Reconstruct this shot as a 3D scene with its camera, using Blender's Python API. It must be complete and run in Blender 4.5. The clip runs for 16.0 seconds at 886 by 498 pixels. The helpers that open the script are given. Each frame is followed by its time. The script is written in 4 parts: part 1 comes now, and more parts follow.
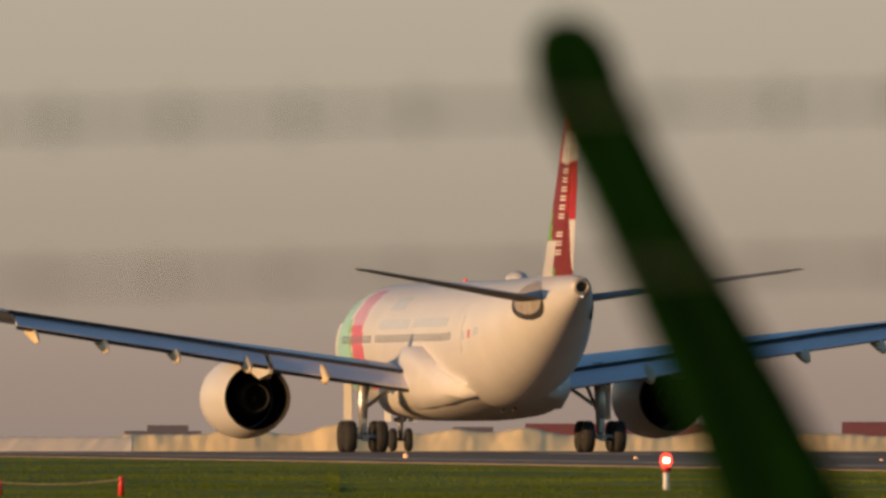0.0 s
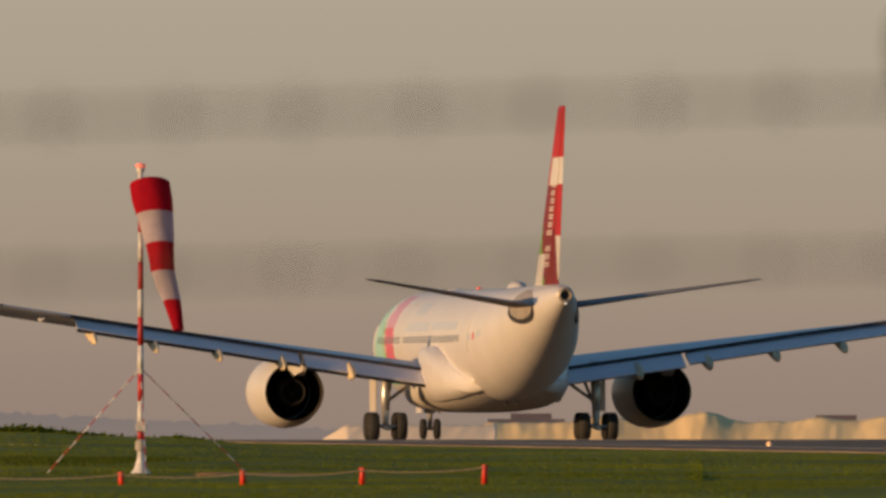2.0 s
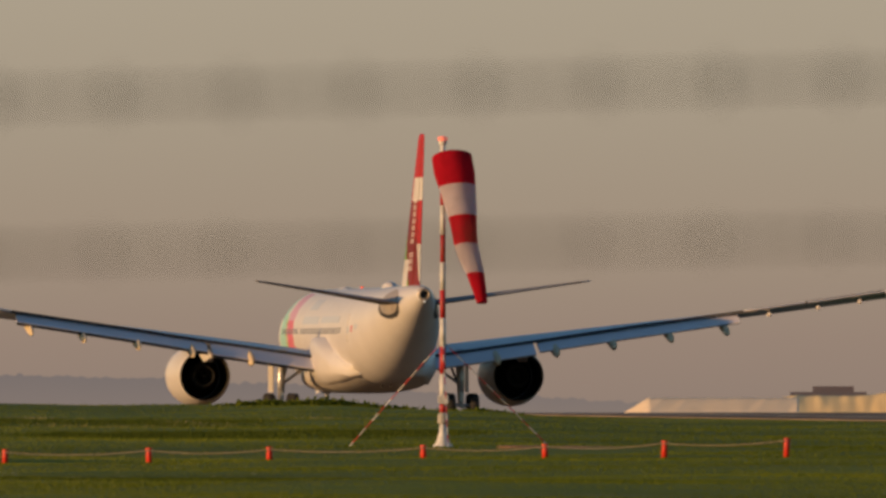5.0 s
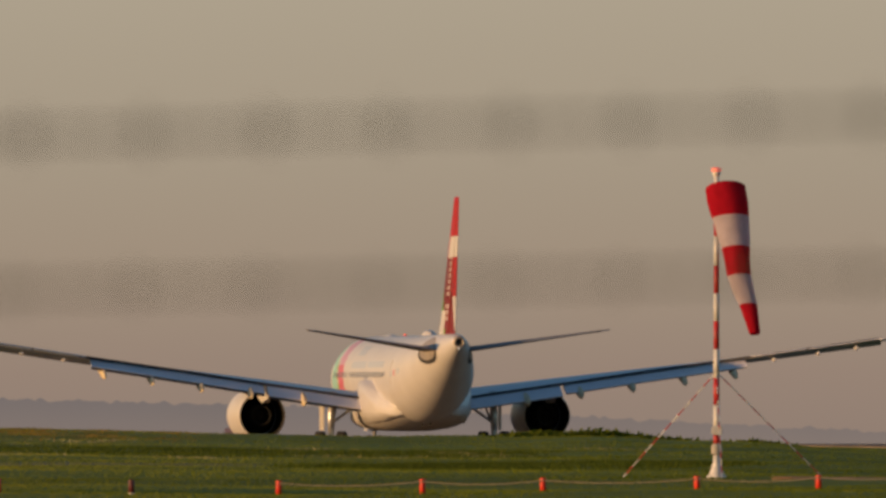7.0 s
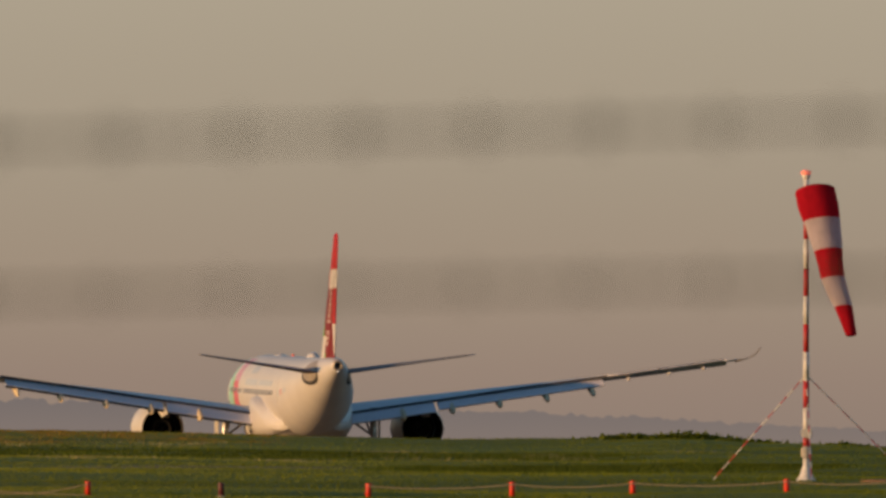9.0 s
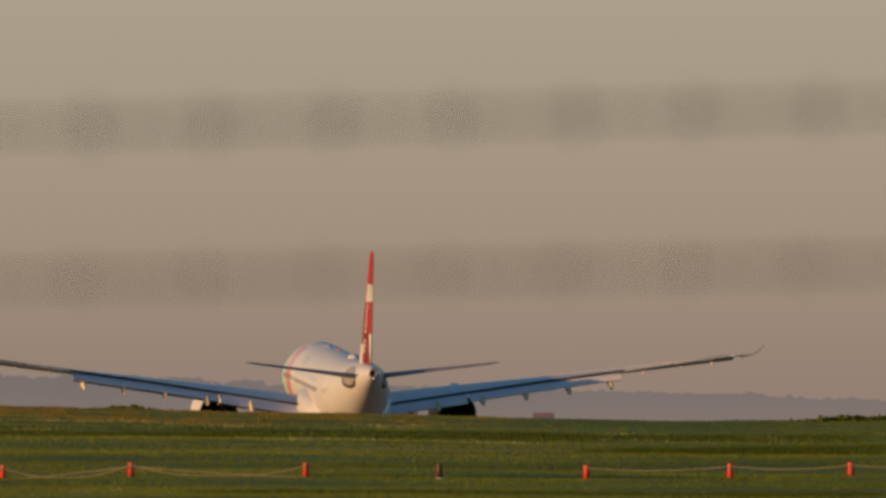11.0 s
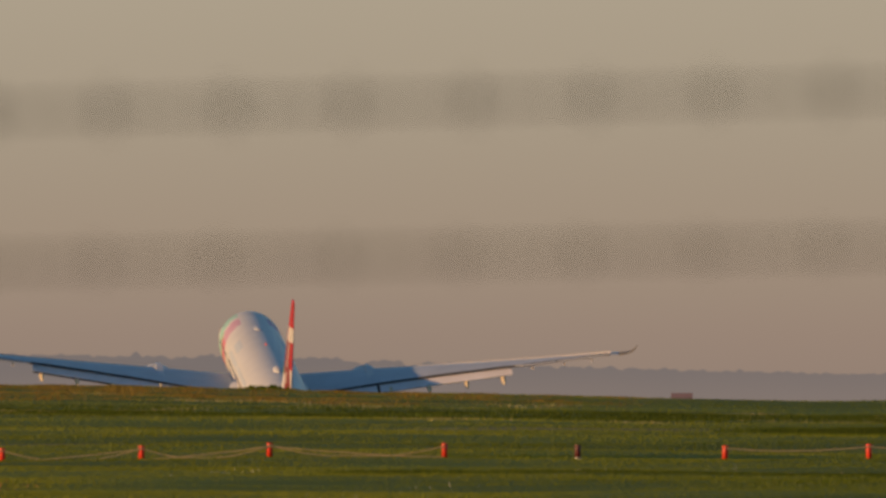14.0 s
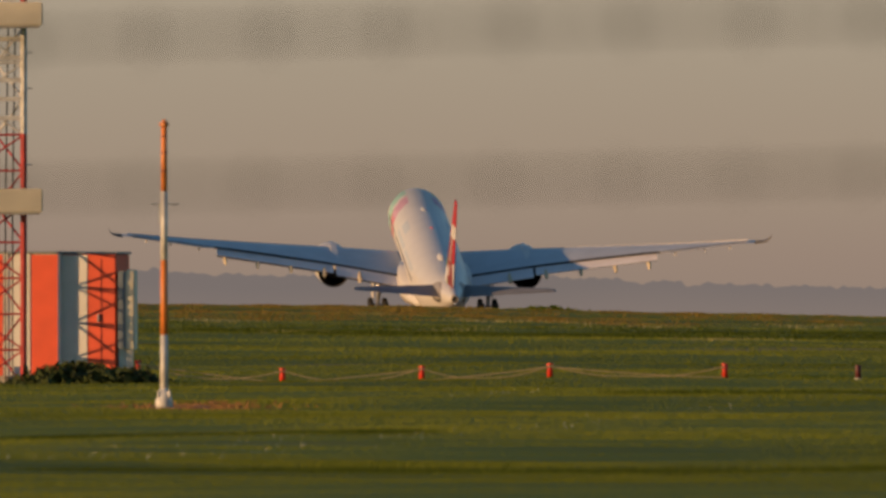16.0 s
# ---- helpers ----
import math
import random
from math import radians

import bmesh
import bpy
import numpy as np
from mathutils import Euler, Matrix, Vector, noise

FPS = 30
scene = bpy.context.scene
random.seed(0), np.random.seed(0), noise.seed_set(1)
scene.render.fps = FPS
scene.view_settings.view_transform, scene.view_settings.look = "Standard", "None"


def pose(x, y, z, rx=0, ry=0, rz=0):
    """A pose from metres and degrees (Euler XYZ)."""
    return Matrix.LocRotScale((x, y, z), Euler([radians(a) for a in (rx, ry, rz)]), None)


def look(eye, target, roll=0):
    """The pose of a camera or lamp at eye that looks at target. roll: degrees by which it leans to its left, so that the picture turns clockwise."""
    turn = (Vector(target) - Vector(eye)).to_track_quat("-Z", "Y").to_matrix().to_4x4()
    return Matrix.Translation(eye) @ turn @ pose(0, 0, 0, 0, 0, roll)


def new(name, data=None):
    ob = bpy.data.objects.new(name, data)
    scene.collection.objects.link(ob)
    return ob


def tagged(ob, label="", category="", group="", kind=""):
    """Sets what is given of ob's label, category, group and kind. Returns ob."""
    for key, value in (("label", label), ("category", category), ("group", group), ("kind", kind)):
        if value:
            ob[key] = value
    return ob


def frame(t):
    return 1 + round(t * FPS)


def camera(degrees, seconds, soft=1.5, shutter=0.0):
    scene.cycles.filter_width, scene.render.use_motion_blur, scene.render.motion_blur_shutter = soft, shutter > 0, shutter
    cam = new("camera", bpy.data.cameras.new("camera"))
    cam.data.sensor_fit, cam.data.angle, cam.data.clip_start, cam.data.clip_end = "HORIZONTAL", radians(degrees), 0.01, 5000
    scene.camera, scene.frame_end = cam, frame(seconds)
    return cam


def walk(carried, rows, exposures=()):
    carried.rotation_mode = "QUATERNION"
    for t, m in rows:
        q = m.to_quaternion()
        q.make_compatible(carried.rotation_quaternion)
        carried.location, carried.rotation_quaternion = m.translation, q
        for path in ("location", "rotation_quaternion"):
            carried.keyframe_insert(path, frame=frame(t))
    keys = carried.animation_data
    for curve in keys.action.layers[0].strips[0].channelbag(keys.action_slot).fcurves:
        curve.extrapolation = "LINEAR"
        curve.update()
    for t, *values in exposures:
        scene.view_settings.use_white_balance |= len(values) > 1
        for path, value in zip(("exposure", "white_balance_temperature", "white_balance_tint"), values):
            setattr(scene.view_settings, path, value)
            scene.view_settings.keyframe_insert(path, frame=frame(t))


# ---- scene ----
F = 35000.0          # focal length in picture units
EYE = 1.8            # eye height over the near field


def aim(p, h):
    """Camera turned by p to the left, with the horizon at height h of the picture."""
    return pose(0, 0, EYE, 90 + math.degrees((h - 441) / F), 0, math.degrees((p - 1500) / F))


cam = camera(2.5666, 16.0, soft=3.0)
cam.data.dof.use_dof = True
cam.data.dof.focus_distance = 720
cam.data.dof.aperture_fstop = 13.0
walk(cam, [
    (0, aim(-0, 725)),
    (0.5, aim(142, 732)),
    (1, aim(312, 721)),
    (1.5, aim(462, 711)),
    (2, aim(643, 704)),
    (2.5, aim(797, 703)),
    (3, aim(819, 702)),
    (3.5, aim(937, 701)),
    (3.7, aim(956, 676)),
    (5.8, aim(1413, 655)),
    (6, aim(1480, 658)),
    (6.5, aim(1627, 668)),
    (7, aim(1662, 711)),
    (7.5, aim(1682, 707)),
    (8, aim(1677, 716)),
    (8.2, aim(1702, 717)),
    (10.3, aim(2051, 701)),
    (10.5, aim(2105, 696)),
    (11, aim(2207, 684)),
    (11.5, aim(2268, 672)),
    (12, aim(2274, 674)),
    (12.5, aim(2313, 672)),
    (13, aim(2354, 667)),
    (13.5, aim(2400, 661)),
    (14, aim(2452, 649)),
    (14.5, aim(2509, 640)),
    (15, aim(2696, 534)),
    (15.5, aim(2851, 487)),
    (15.7, aim(2902, 477)),
    (15.9, aim(2940, 481)),
    (16, aim(2948, 508)),
], exposures=[(0, 0.16, 6280, 10), (1, 0.13, 6300, 10), (2.2, 0.04, 6400, 10), (3, 0.01, 6440, 10), (10, -0.02, 6460, 10), (16, 0.01, 6500, 10)])

# ---- world and sun ----
SUN_AZ = radians(65)      # from straight behind the viewer towards the left
SUN_EL = radians(5.7)
sun_dir = Vector((-math.sin(SUN_AZ) * math.cos(SUN_EL), -math.cos(SUN_AZ) * math.cos(SUN_EL), math.sin(SUN_EL)))
world = bpy.data.worlds.new("sky")
scene.world = world
world.use_nodes = True
wn = world.node_tree.nodes
sky = wn.new("ShaderNodeTexSky")
sky.sky_type, sky.sun_disc = "NISHITA", False
sky.sun_elevation, sky.sun_rotation = SUN_EL, math.atan2(sun_dir.x, sun_dir.y)
sky.air_density, sky.dust_density, sky.ozone_density = 1.0, 0.1, 2.6
wn["Background"].inputs["Strength"].default_value = 0.15
world.node_tree.links.new(sky.outputs[0], wn["Background"].inputs["Color"])
sun = new("sun", bpy.data.lights.new("sun", "SUN"))
sun.data.energy, sun.data.angle, sun.data.color = 4.8, radians(0.6), (1.0, 0.575, 0.25)
sun.matrix_world = look(sun_dir * 100, (0, 0, 0))


# ---- materials ----
def material(name, color, rough=0.6, metal=0.0, spread=0.12, scale=3.0, bump=0.0, fine=40.0, color2=None, coat=0.0, random_tint=0.0, low=0.38, high=0.85):
    """A surface with broad stains and fine grain, and relief if bump is given."""
    m = bpy.data.materials.new(name)
    m.use_nodes = True
    n, l = m.node_tree.nodes, m.node_tree.links
    b = n["Principled BSDF"]
    b.inputs["Roughness"].default_value, b.inputs["Metallic"].default_value = rough, metal
    b.inputs["Coat Weight"].default_value = coat
    co = n.new("ShaderNodeTexCoord")
    big, small = n.new("ShaderNodeTexNoise"), n.new("ShaderNodeTexNoise")
    for t, s in ((big, scale), (small, fine)):
        t.inputs["Scale"].default_value, t.inputs["Detail"].default_value = s, 5
        l.new(co.outputs["Object"], t.inputs["Vector"])
    mix = n.new("ShaderNodeMix")
    mix.data_type = "RGBA"
    c2 = color2 or tuple(c * (1 - 2.2 * spread) for c in color)
    mix.inputs[6].default_value, mix.inputs[7].default_value = (*color, 1), (*c2, 1)
    add = n.new("ShaderNodeMath")
    add.operation = "MULTIPLY_ADD"
    add.inputs[1].default_value = 0.35
    ramp = n.new("ShaderNodeMapRange")
    ramp.inputs[1].default_value, ramp.inputs[2].default_value = low, high
    l.new(small.outputs[0], add.inputs[0])
    l.new(big.outputs[0], add.inputs[2])
    l.new(add.outputs[0], ramp.inputs[0])
    l.new(ramp.outputs[0], mix.inputs[0])
    l.new(mix.outputs[2], b.inputs["Base Color"])
    if random_tint:
        info, hsv = n.new("ShaderNodeObjectInfo"), n.new("ShaderNodeHueSaturation")
        mr = n.new("ShaderNodeMapRange")
        mr.inputs[3].default_value, mr.inputs[4].default_value = 1 - random_tint, 1 + random_tint
        l.new(info.outputs["Random"], mr.inputs[0])
        l.new(mr.outputs[0], hsv.inputs["Value"])
        l.new(mix.outputs[2], hsv.inputs["Color"])
        l.new(hsv.outputs[0], b.inputs["Base Color"])
    if bump:
        bp = n.new("ShaderNodeBump")
        bp.inputs["Strength"].default_value, bp.inputs["Distance"].default_value = bump, 0.05
        l.new(small.outputs[0], bp.inputs["Height"])
        l.new(bp.outputs[0], b.inputs["Normal"])
    return m


def glow(name, color, strength):
    m = bpy.data.materials.new(name)
    m.use_nodes = True
    b = m.node_tree.nodes["Principled BSDF"]
    b.inputs["Base Color"].default_value = (*color, 1)
    b.inputs["Emission Color"].default_value = (*color, 1)
    b.inputs["Emission Strength"].default_value = strength
    return m


def grass_material():
    m = bpy.data.materials.new("grass")
    m.use_nodes = True
    n, l = m.node_tree.nodes, m.node_tree.links
    b = n["Principled BSDF"]
    b.inputs["Roughness"].default_value = 0.9
    b.inputs["Specular IOR Level"].default_value = 0.15
    co = n.new("ShaderNodeTexCoord")
    col = None
    for scale, lo, hi, c in ((0.035, 0.44, 0.62, (0.085, 0.115, 0.011)), (0.11, 0.50, 0.70, (0.155, 0.18, 0.026)),
                             (0.35, 0.52, 0.78, (0.09, 0.115, 0.014)), (1.7, 0.55, 0.85, (0.15, 0.165, 0.03)), (0.06, 0.64, 0.70, (0.24, 0.19, 0.09))):
        t, r, x = n.new("ShaderNodeTexNoise"), n.new("ShaderNodeMapRange"), n.new("ShaderNodeMix")
        t.inputs["Scale"].default_value, t.inputs["Detail"].default_value = scale, 6
        r.inputs[1].default_value, r.inputs[2].default_value, r.inputs[4].default_value = lo, hi, 0.85
        x.data_type = "RGBA"
        x.inputs[6].default_value, x.inputs[7].default_value = (0.14, 0.175, 0.015, 1), (*c, 1)
        l.new(co.outputs["Object"], t.inputs["Vector"])
        l.new(t.outputs[0], r.inputs[0])
        l.new(r.outputs[0], x.inputs[0])
        if col:
            l.new(col, x.inputs[6])
        col = x.outputs[2]
    l.new(col, b.inputs["Base Color"])
    bn, bp = n.new("ShaderNodeTexNoise"), n.new("ShaderNodeBump")
    bn.inputs["Scale"].default_value, bn.inputs["Detail"].default_value = 3.0, 8
    bp.inputs["Strength"].default_value, bp.inputs["Distance"].default_value = 0.3, 0.12
    l.new(co.outputs["Object"], bn.inputs["Vector"])
    l.new(bn.outputs[0], bp.inputs["Height"])
    l.new(bp.outputs[0], b.inputs["Normal"])
    return m


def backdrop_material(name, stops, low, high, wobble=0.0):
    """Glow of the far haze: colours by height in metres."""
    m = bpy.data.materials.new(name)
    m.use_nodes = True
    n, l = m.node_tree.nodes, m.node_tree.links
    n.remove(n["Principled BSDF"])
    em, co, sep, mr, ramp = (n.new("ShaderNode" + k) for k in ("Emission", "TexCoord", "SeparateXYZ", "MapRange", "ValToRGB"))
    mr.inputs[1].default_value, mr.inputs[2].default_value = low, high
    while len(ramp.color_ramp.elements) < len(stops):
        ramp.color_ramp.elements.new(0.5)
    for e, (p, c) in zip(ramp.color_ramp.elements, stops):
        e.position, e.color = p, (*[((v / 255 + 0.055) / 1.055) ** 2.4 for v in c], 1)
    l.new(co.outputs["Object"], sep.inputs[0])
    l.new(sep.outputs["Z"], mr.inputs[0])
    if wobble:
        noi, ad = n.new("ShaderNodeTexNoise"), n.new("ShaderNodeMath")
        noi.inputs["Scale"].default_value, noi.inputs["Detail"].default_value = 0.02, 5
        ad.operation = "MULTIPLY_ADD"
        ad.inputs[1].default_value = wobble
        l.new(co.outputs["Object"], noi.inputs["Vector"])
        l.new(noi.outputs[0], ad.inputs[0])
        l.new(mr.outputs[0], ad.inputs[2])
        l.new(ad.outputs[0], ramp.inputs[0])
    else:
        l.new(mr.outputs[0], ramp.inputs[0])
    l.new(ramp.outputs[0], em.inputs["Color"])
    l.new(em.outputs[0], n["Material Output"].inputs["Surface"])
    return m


WHITE = material("white_paint", (0.625, 0.60, 0.575), 0.35, spread=0.05, scale=0.4, fine=3)
GREYW = material("grey_wing_paint", (0.52, 0.54, 0.57), 0.4, spread=0.08, scale=0.5, fine=4)
FLAP = material("flap_paint", (0.74, 0.70, 0.71), 0.4, spread=0.06, scale=0.6, fine=5)
# dark joints and drain masts; on the flaps it stands for shade
GAPSHADE = material("dark_gap_shade", (0.03, 0.03, 0.035), 0.7)
# tailplane shade put into the paint: dark below, paler where lit on top
STABSHADE = material("stabilizer_shade_paint", (0.15, 0.14, 0.13), 0.85, spread=0.1, scale=0.5)
STABLIT = material("stabilizer_lit_paint", (0.25, 0.25, 0.26), 0.8, spread=0.1, scale=0.5)
METAL = material("gear_metal", (0.55, 0.55, 0.55), 0.35, 0.6, spread=0.15, scale=4)
RUBBER = material("rubber", (0.025, 0.024, 0.023), 0.85, spread=0.2, scale=6, bump=0.2)
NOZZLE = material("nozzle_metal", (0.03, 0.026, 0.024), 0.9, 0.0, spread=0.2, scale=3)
RED = material("red_paint", (0.44, 0.013, 0.016), 0.5, spread=0.1, scale=2)
DARKRED = material("dark_red_paint", (0.20, 0.012, 0.012), 0.5, spread=0.1, scale=2)
GREEN = material("green_paint", (0.16, 0.36, 0.05), 0.5, spread=0.1, scale=2)
TEAL = material("teal_paint", (0.34, 0.60, 0.53), 0.5, spread=0.1, scale=2)
PINK = material("crimson_paint", (0.62, 0.14, 0.20), 0.5, spread=0.1, scale=2)
LILAC = material("lilac_pink_upper", (0.60, 0.34, 0.46), 0.5, spread=0.1, scale=2)
PALEBLUE = material("pale_blue_marking", (0.50, 0.55, 0.61), 0.5, spread=0.06)
WINDOW = material("cabin_window", (0.12, 0.13, 0.16), 0.15, spread=0.1)
SOCKRED = material("sock_red_cloth", (0.58, 0.008, 0.028), 0.85, spread=0.12, scale=2.5, bump=0.3, fine=14)
SOCKWHITE = material("sock_white_cloth", (0.72, 0.635, 0.72), 0.9, spread=0.1, scale=2.5, bump=0.3, fine=14)
POLERED = material("pole_red", (0.55, 0.03, 0.025), 0.5, spread=0.22, scale=5)
POLEWHITE = material("pole_white", (0.80, 0.77, 0.72), 0.5, spread=0.2, scale=5)
POLEORANGE = material("pole_orange", (0.92, 0.29, 0.06), 0.5, spread=0.2, scale=5)
POSTRED = material("post_red_plastic", (0.70, 0.035, 0.012), 0.5, spread=0.1, scale=8, random_tint=0.12)
POSTDARK = material("post_dark_plastic", (0.10, 0.012, 0.012), 0.5, spread=0.1, scale=8)
ROPE = material("rope", (0.50, 0.38, 0.22), 0.9, spread=0.2, scale=20)
HUTRED = material("hut_red", (0.80, 0.105, 0.04), 0.6, spread=0.08, scale=2)
HUTWHITE = material("hut_white", (0.75, 0.73, 0.68), 0.6, spread=0.08, scale=2)
BEIGE = material("beige_housing", (0.80, 0.71, 0.54), 0.55, spread=0.08, scale=3)
GREYBOX = material("grey_cabinet", (0.22, 0.25, 0.28), 0.55, spread=0.1, scale=3)
ASPHALT = material("runway_asphalt", (0.28, 0.215, 0.155), 1.0, spread=0.2, scale=0.08, fine=2, bump=0.2)
LETTER = material("pale_lettering", (0.72, 0.66, 0.62), 0.6, spread=0.1)
FAIRING = material("fairing_paint", (0.72, 0.58, 0.36), 0.6, spread=0.1)
MARKING = material("runway_marking", (0.36, 0.33, 0.29), 0.8, spread=0.2, scale=0.3)
SAND = material("sand", (0.92, 0.70, 0.36), 0.95, spread=0.12, scale=0.05, fine=0.6, bump=0.4, color2=(0.84, 0.60, 0.28))
PALESAND = material("pale_sand", (0.95, 0.76, 0.52), 0.95, spread=0.08, scale=0.1, fine=0.8, bump=0.3)
ROOF = material("red_roof", (0.42, 0.10, 0.06), 0.9, spread=0.15, scale=0.1, fine=1)
BROWN = material("brown_shed", (0.36, 0.21, 0.13), 0.9, spread=0.15, scale=0.2)
EARTH = material("bare_earth", (0.40, 0.19, 0.07), 0.95, spread=0.2, scale=1.2, bump=0.5, fine=12)
WIRE = material("galvanised_wire", (0.095, 0.105, 0.065), 0.6, 0.3, spread=0.2, scale=30)
FPOST = material("fence_post_steel", (0.18, 0.2, 0.18), 0.6, 0.3)
LEAF = material("leaf_green", (0.004, 0.024, 0.002), 0.95, spread=0.25, scale=6, fine=60)
TUFT = material("grass_blades", (0.185, 0.212, 0.018), 0.85, spread=0.3, scale=0.035, fine=0.5, color2=(0.082, 0.112, 0.010), low=0.52, high=0.86)
TUFTDRY = material("dry_grass_blades", (0.235, 0.245, 0.030), 0.85, spread=0.3, scale=0.035, fine=0.5, color2=(0.115, 0.138, 0.015), low=0.5, high=0.9)
SHADOWBAND = material("shadow_band_blades", (0.085, 0.115, 0.011), 0.85, spread=0.2, scale=0.2, fine=1.0)
PETAL = material("white_petals", (0.75, 0.74, 0.62), 0.8, spread=0.1)
STRAW = material("pale_straw", (0.42, 0.38, 0.18), 0.9, spread=0.2, scale=0.5)


def let_light_through(m, share):
    """Thin blades pass part of the light."""
    n, l = m.node_tree.nodes, m.node_tree.links
    b = n["Principled BSDF"]
    b.inputs["Specular IOR Level"].default_value = 0.15
    tr, mix = n.new("ShaderNodeBsdfTranslucent"), n.new("ShaderNodeMixShader")
    l.new(b.inputs["Base Color"].links[0].from_socket, tr.inputs["Color"])
    mix.inputs[0].default_value = share
    l.new(b.outputs[0], mix.inputs[1])
    l.new(tr.outputs[0], mix.inputs[2])
    l.new(mix.outputs[0], n["Material Output"].inputs["Surface"])


let_light_through(TUFT, 0.5)
let_light_through(TUFTDRY, 0.45)
let_light_through(SHADOWBAND, 0.3)
let_light_through(SOCKRED, 0.45)
let_light_through(SOCKWHITE, 0.45)
DULLRED = material("dull_brick", (0.52, 0.26, 0.19), 0.9, spread=0.15, scale=0.2)
MIDGREY = material("worn_grey_plate", (0.40, 0.36, 0.33), 0.5, spread=0.2, scale=2)
TAILMETAL = material("warm_tail_metal", (0.50, 0.42, 0.33), 0.4, 0.3, spread=0.2, scale=3)
DRYWEED = material("dry_weed", (0.28, 0.165, 0.045), 0.9, spread=0.3, scale=0.1, color2=(0.20, 0.145, 0.03))
let_light_through(DRYWEED, 0.4)
BUSH = material("dark_bush", (0.07, 0.095, 0.014), 0.9, spread=0.3, scale=2)
CONCRETE = material("concrete", (0.45, 0.42, 0.37), 0.9, spread=0.15, scale=3)
LEAF.node_tree.nodes["Principled BSDF"].inputs["Specular IOR Level"].default_value = 0.05
ASPHALT.node_tree.nodes["Principled BSDF"].inputs["Specular IOR Level"].default_value = 0.08
LIME = material("fuselage_green", (0.30, 0.48, 0.20), 0.5, spread=0.1, scale=2)
GRASS = grass_material()
BEACON = glow("beacon_red", (1.0, 0.045, 0.02), 3)
LAMPCORE = glow("lamp_core", (1.0, 0.6, 0.4), 8)
SKYGLOW = backdrop_material("haze_sky", [(0.0, (146, 127, 114)), (0.16, (152, 132, 117)), (0.36, (160, 142, 123)), (0.62, (166, 151, 131)), (1.0, (174, 161, 140))], -8, 101)
# haze painted on the hills: a glowing sheet, paler towards its foot
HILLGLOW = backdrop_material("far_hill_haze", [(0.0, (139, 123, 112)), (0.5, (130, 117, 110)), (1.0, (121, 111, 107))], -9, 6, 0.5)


# ---- mesh helpers ----
def part(name, bm, mat, parent, label="", smooth=False):
    """Link a bmesh as one mesh object under a thing or part."""
    me = bpy.data.meshes.new(name)
    bmesh.ops.recalc_face_normals(bm, faces=bm.faces)
    bm.to_mesh(me)
    bm.free()
    for m in (mat if isinstance(mat, (list, tuple)) else [mat]):
        me.materials.append(m)
    if smooth:
        me.shade_smooth()
    ob = new(name, me)
    ob.parent = parent
    return tagged(ob, label)


def thing(name, label, category, m=None, group="", kind=""):
    ob = tagged(new(name), label, category, group, kind)
    ob.matrix_basis = m or Matrix()
    return ob


def loft(rings, closed=True, caps=True, bm=None, mat_of=None):
    """Skin a row of rings of points."""
    bm = bm or bmesh.new()
    vs = [[bm.verts.new(p) for p in r] for r in rings]
    k = len(vs[0])
    for i, (a, b) in enumerate(zip(vs, vs[1:])):
        for j in range(k if closed else k - 1):
            f = bm.faces.new((a[j], a[(j + 1) % k], b[(j + 1) % k], b[j]))
            if mat_of:
                f.material_index = mat_of(i, j)
    if caps and closed:
        bm.faces.new(vs[0])
        bm.faces.new(vs[-1])
    return bm


def ring_y(y, zc, rx, rz, x=0.0, n=40):
    return [(x + rx * math.sin(2 * math.pi * i / n), y, zc + rz * math.cos(2 * math.pi * i / n)) for i in range(n)]


def ring_z(z, r, x=0.0, y=0.0, n=16):
    return [(x + r * math.cos(2 * math.pi * i / n), y + r * math.sin(2 * math.pi * i / n), z) for i in range(n)]


def tube(points, r, n=8, bm=None):
    """A round bar along a row of points; r may be a list."""
    pts = [Vector(p) for p in points]
    rs = r if isinstance(r, (list, tuple)) else [r] * len(pts)
    rings = []
    for i, p in enumerate(pts):
        d = (pts[min(i + 1, len(pts) - 1)] - pts[max(i - 1, 0)]).normalized()
        u = d.orthogonal().normalized() if abs(d.z) > 0.95 else d.cross(Vector((0, 0, 1))).normalized()
        v = d.cross(u)
        rings.append([p + rs[i] * (math.cos(2 * math.pi * k / n) * u + math.sin(2 * math.pi * k / n) * v) for k in range(n)])
    return loft(rings, bm=bm)


def box(x0, x1, y0, y1, z0, z1, bevel=0.0, bm=None, m=None):
    made = bmesh.new()
    bmesh.ops.create_cube(made, size=1)
    for v in made.verts:
        v.co = Vector((x0 + (v.co.x + 0.5) * (x1 - x0), y0 + (v.co.y + 0.5) * (y1 - y0), z0 + (v.co.z + 0.5) * (z1 - z0)))
    if bevel:
        bmesh.ops.bevel(made, geom=made.edges[:], offset=bevel, segments=2, affect="EDGES")
    if m:
        bmesh.ops.transform(made, matrix=m, verts=made.verts)
    return made


def wheel(x, y, z, r, w):
    """A tyre with rounded shoulders, its axle along x."""
    prof = [(-0.5, 0.45), (-0.5, 0.8), (-0.38, 0.95), (-0.2, 1.0), (0.2, 1.0), (0.38, 0.95), (0.5, 0.8), (0.5, 0.45)]
    n = 28
    return loft([[(x + a * w, y + b * r * math.cos(2 * math.pi * i / n), z + b * r * math.sin(2 * math.pi * i / n)) for i in range(n)] for a, b in prof])


def bearing(a):
    """Bearing, in radians to the right of straight ahead, of panorama place a."""
    return (a + 716) / F


def at(a, d, z=0.0):
    t = bearing(a)
    return Vector((d * math.sin(t), d * math.cos(t), z))


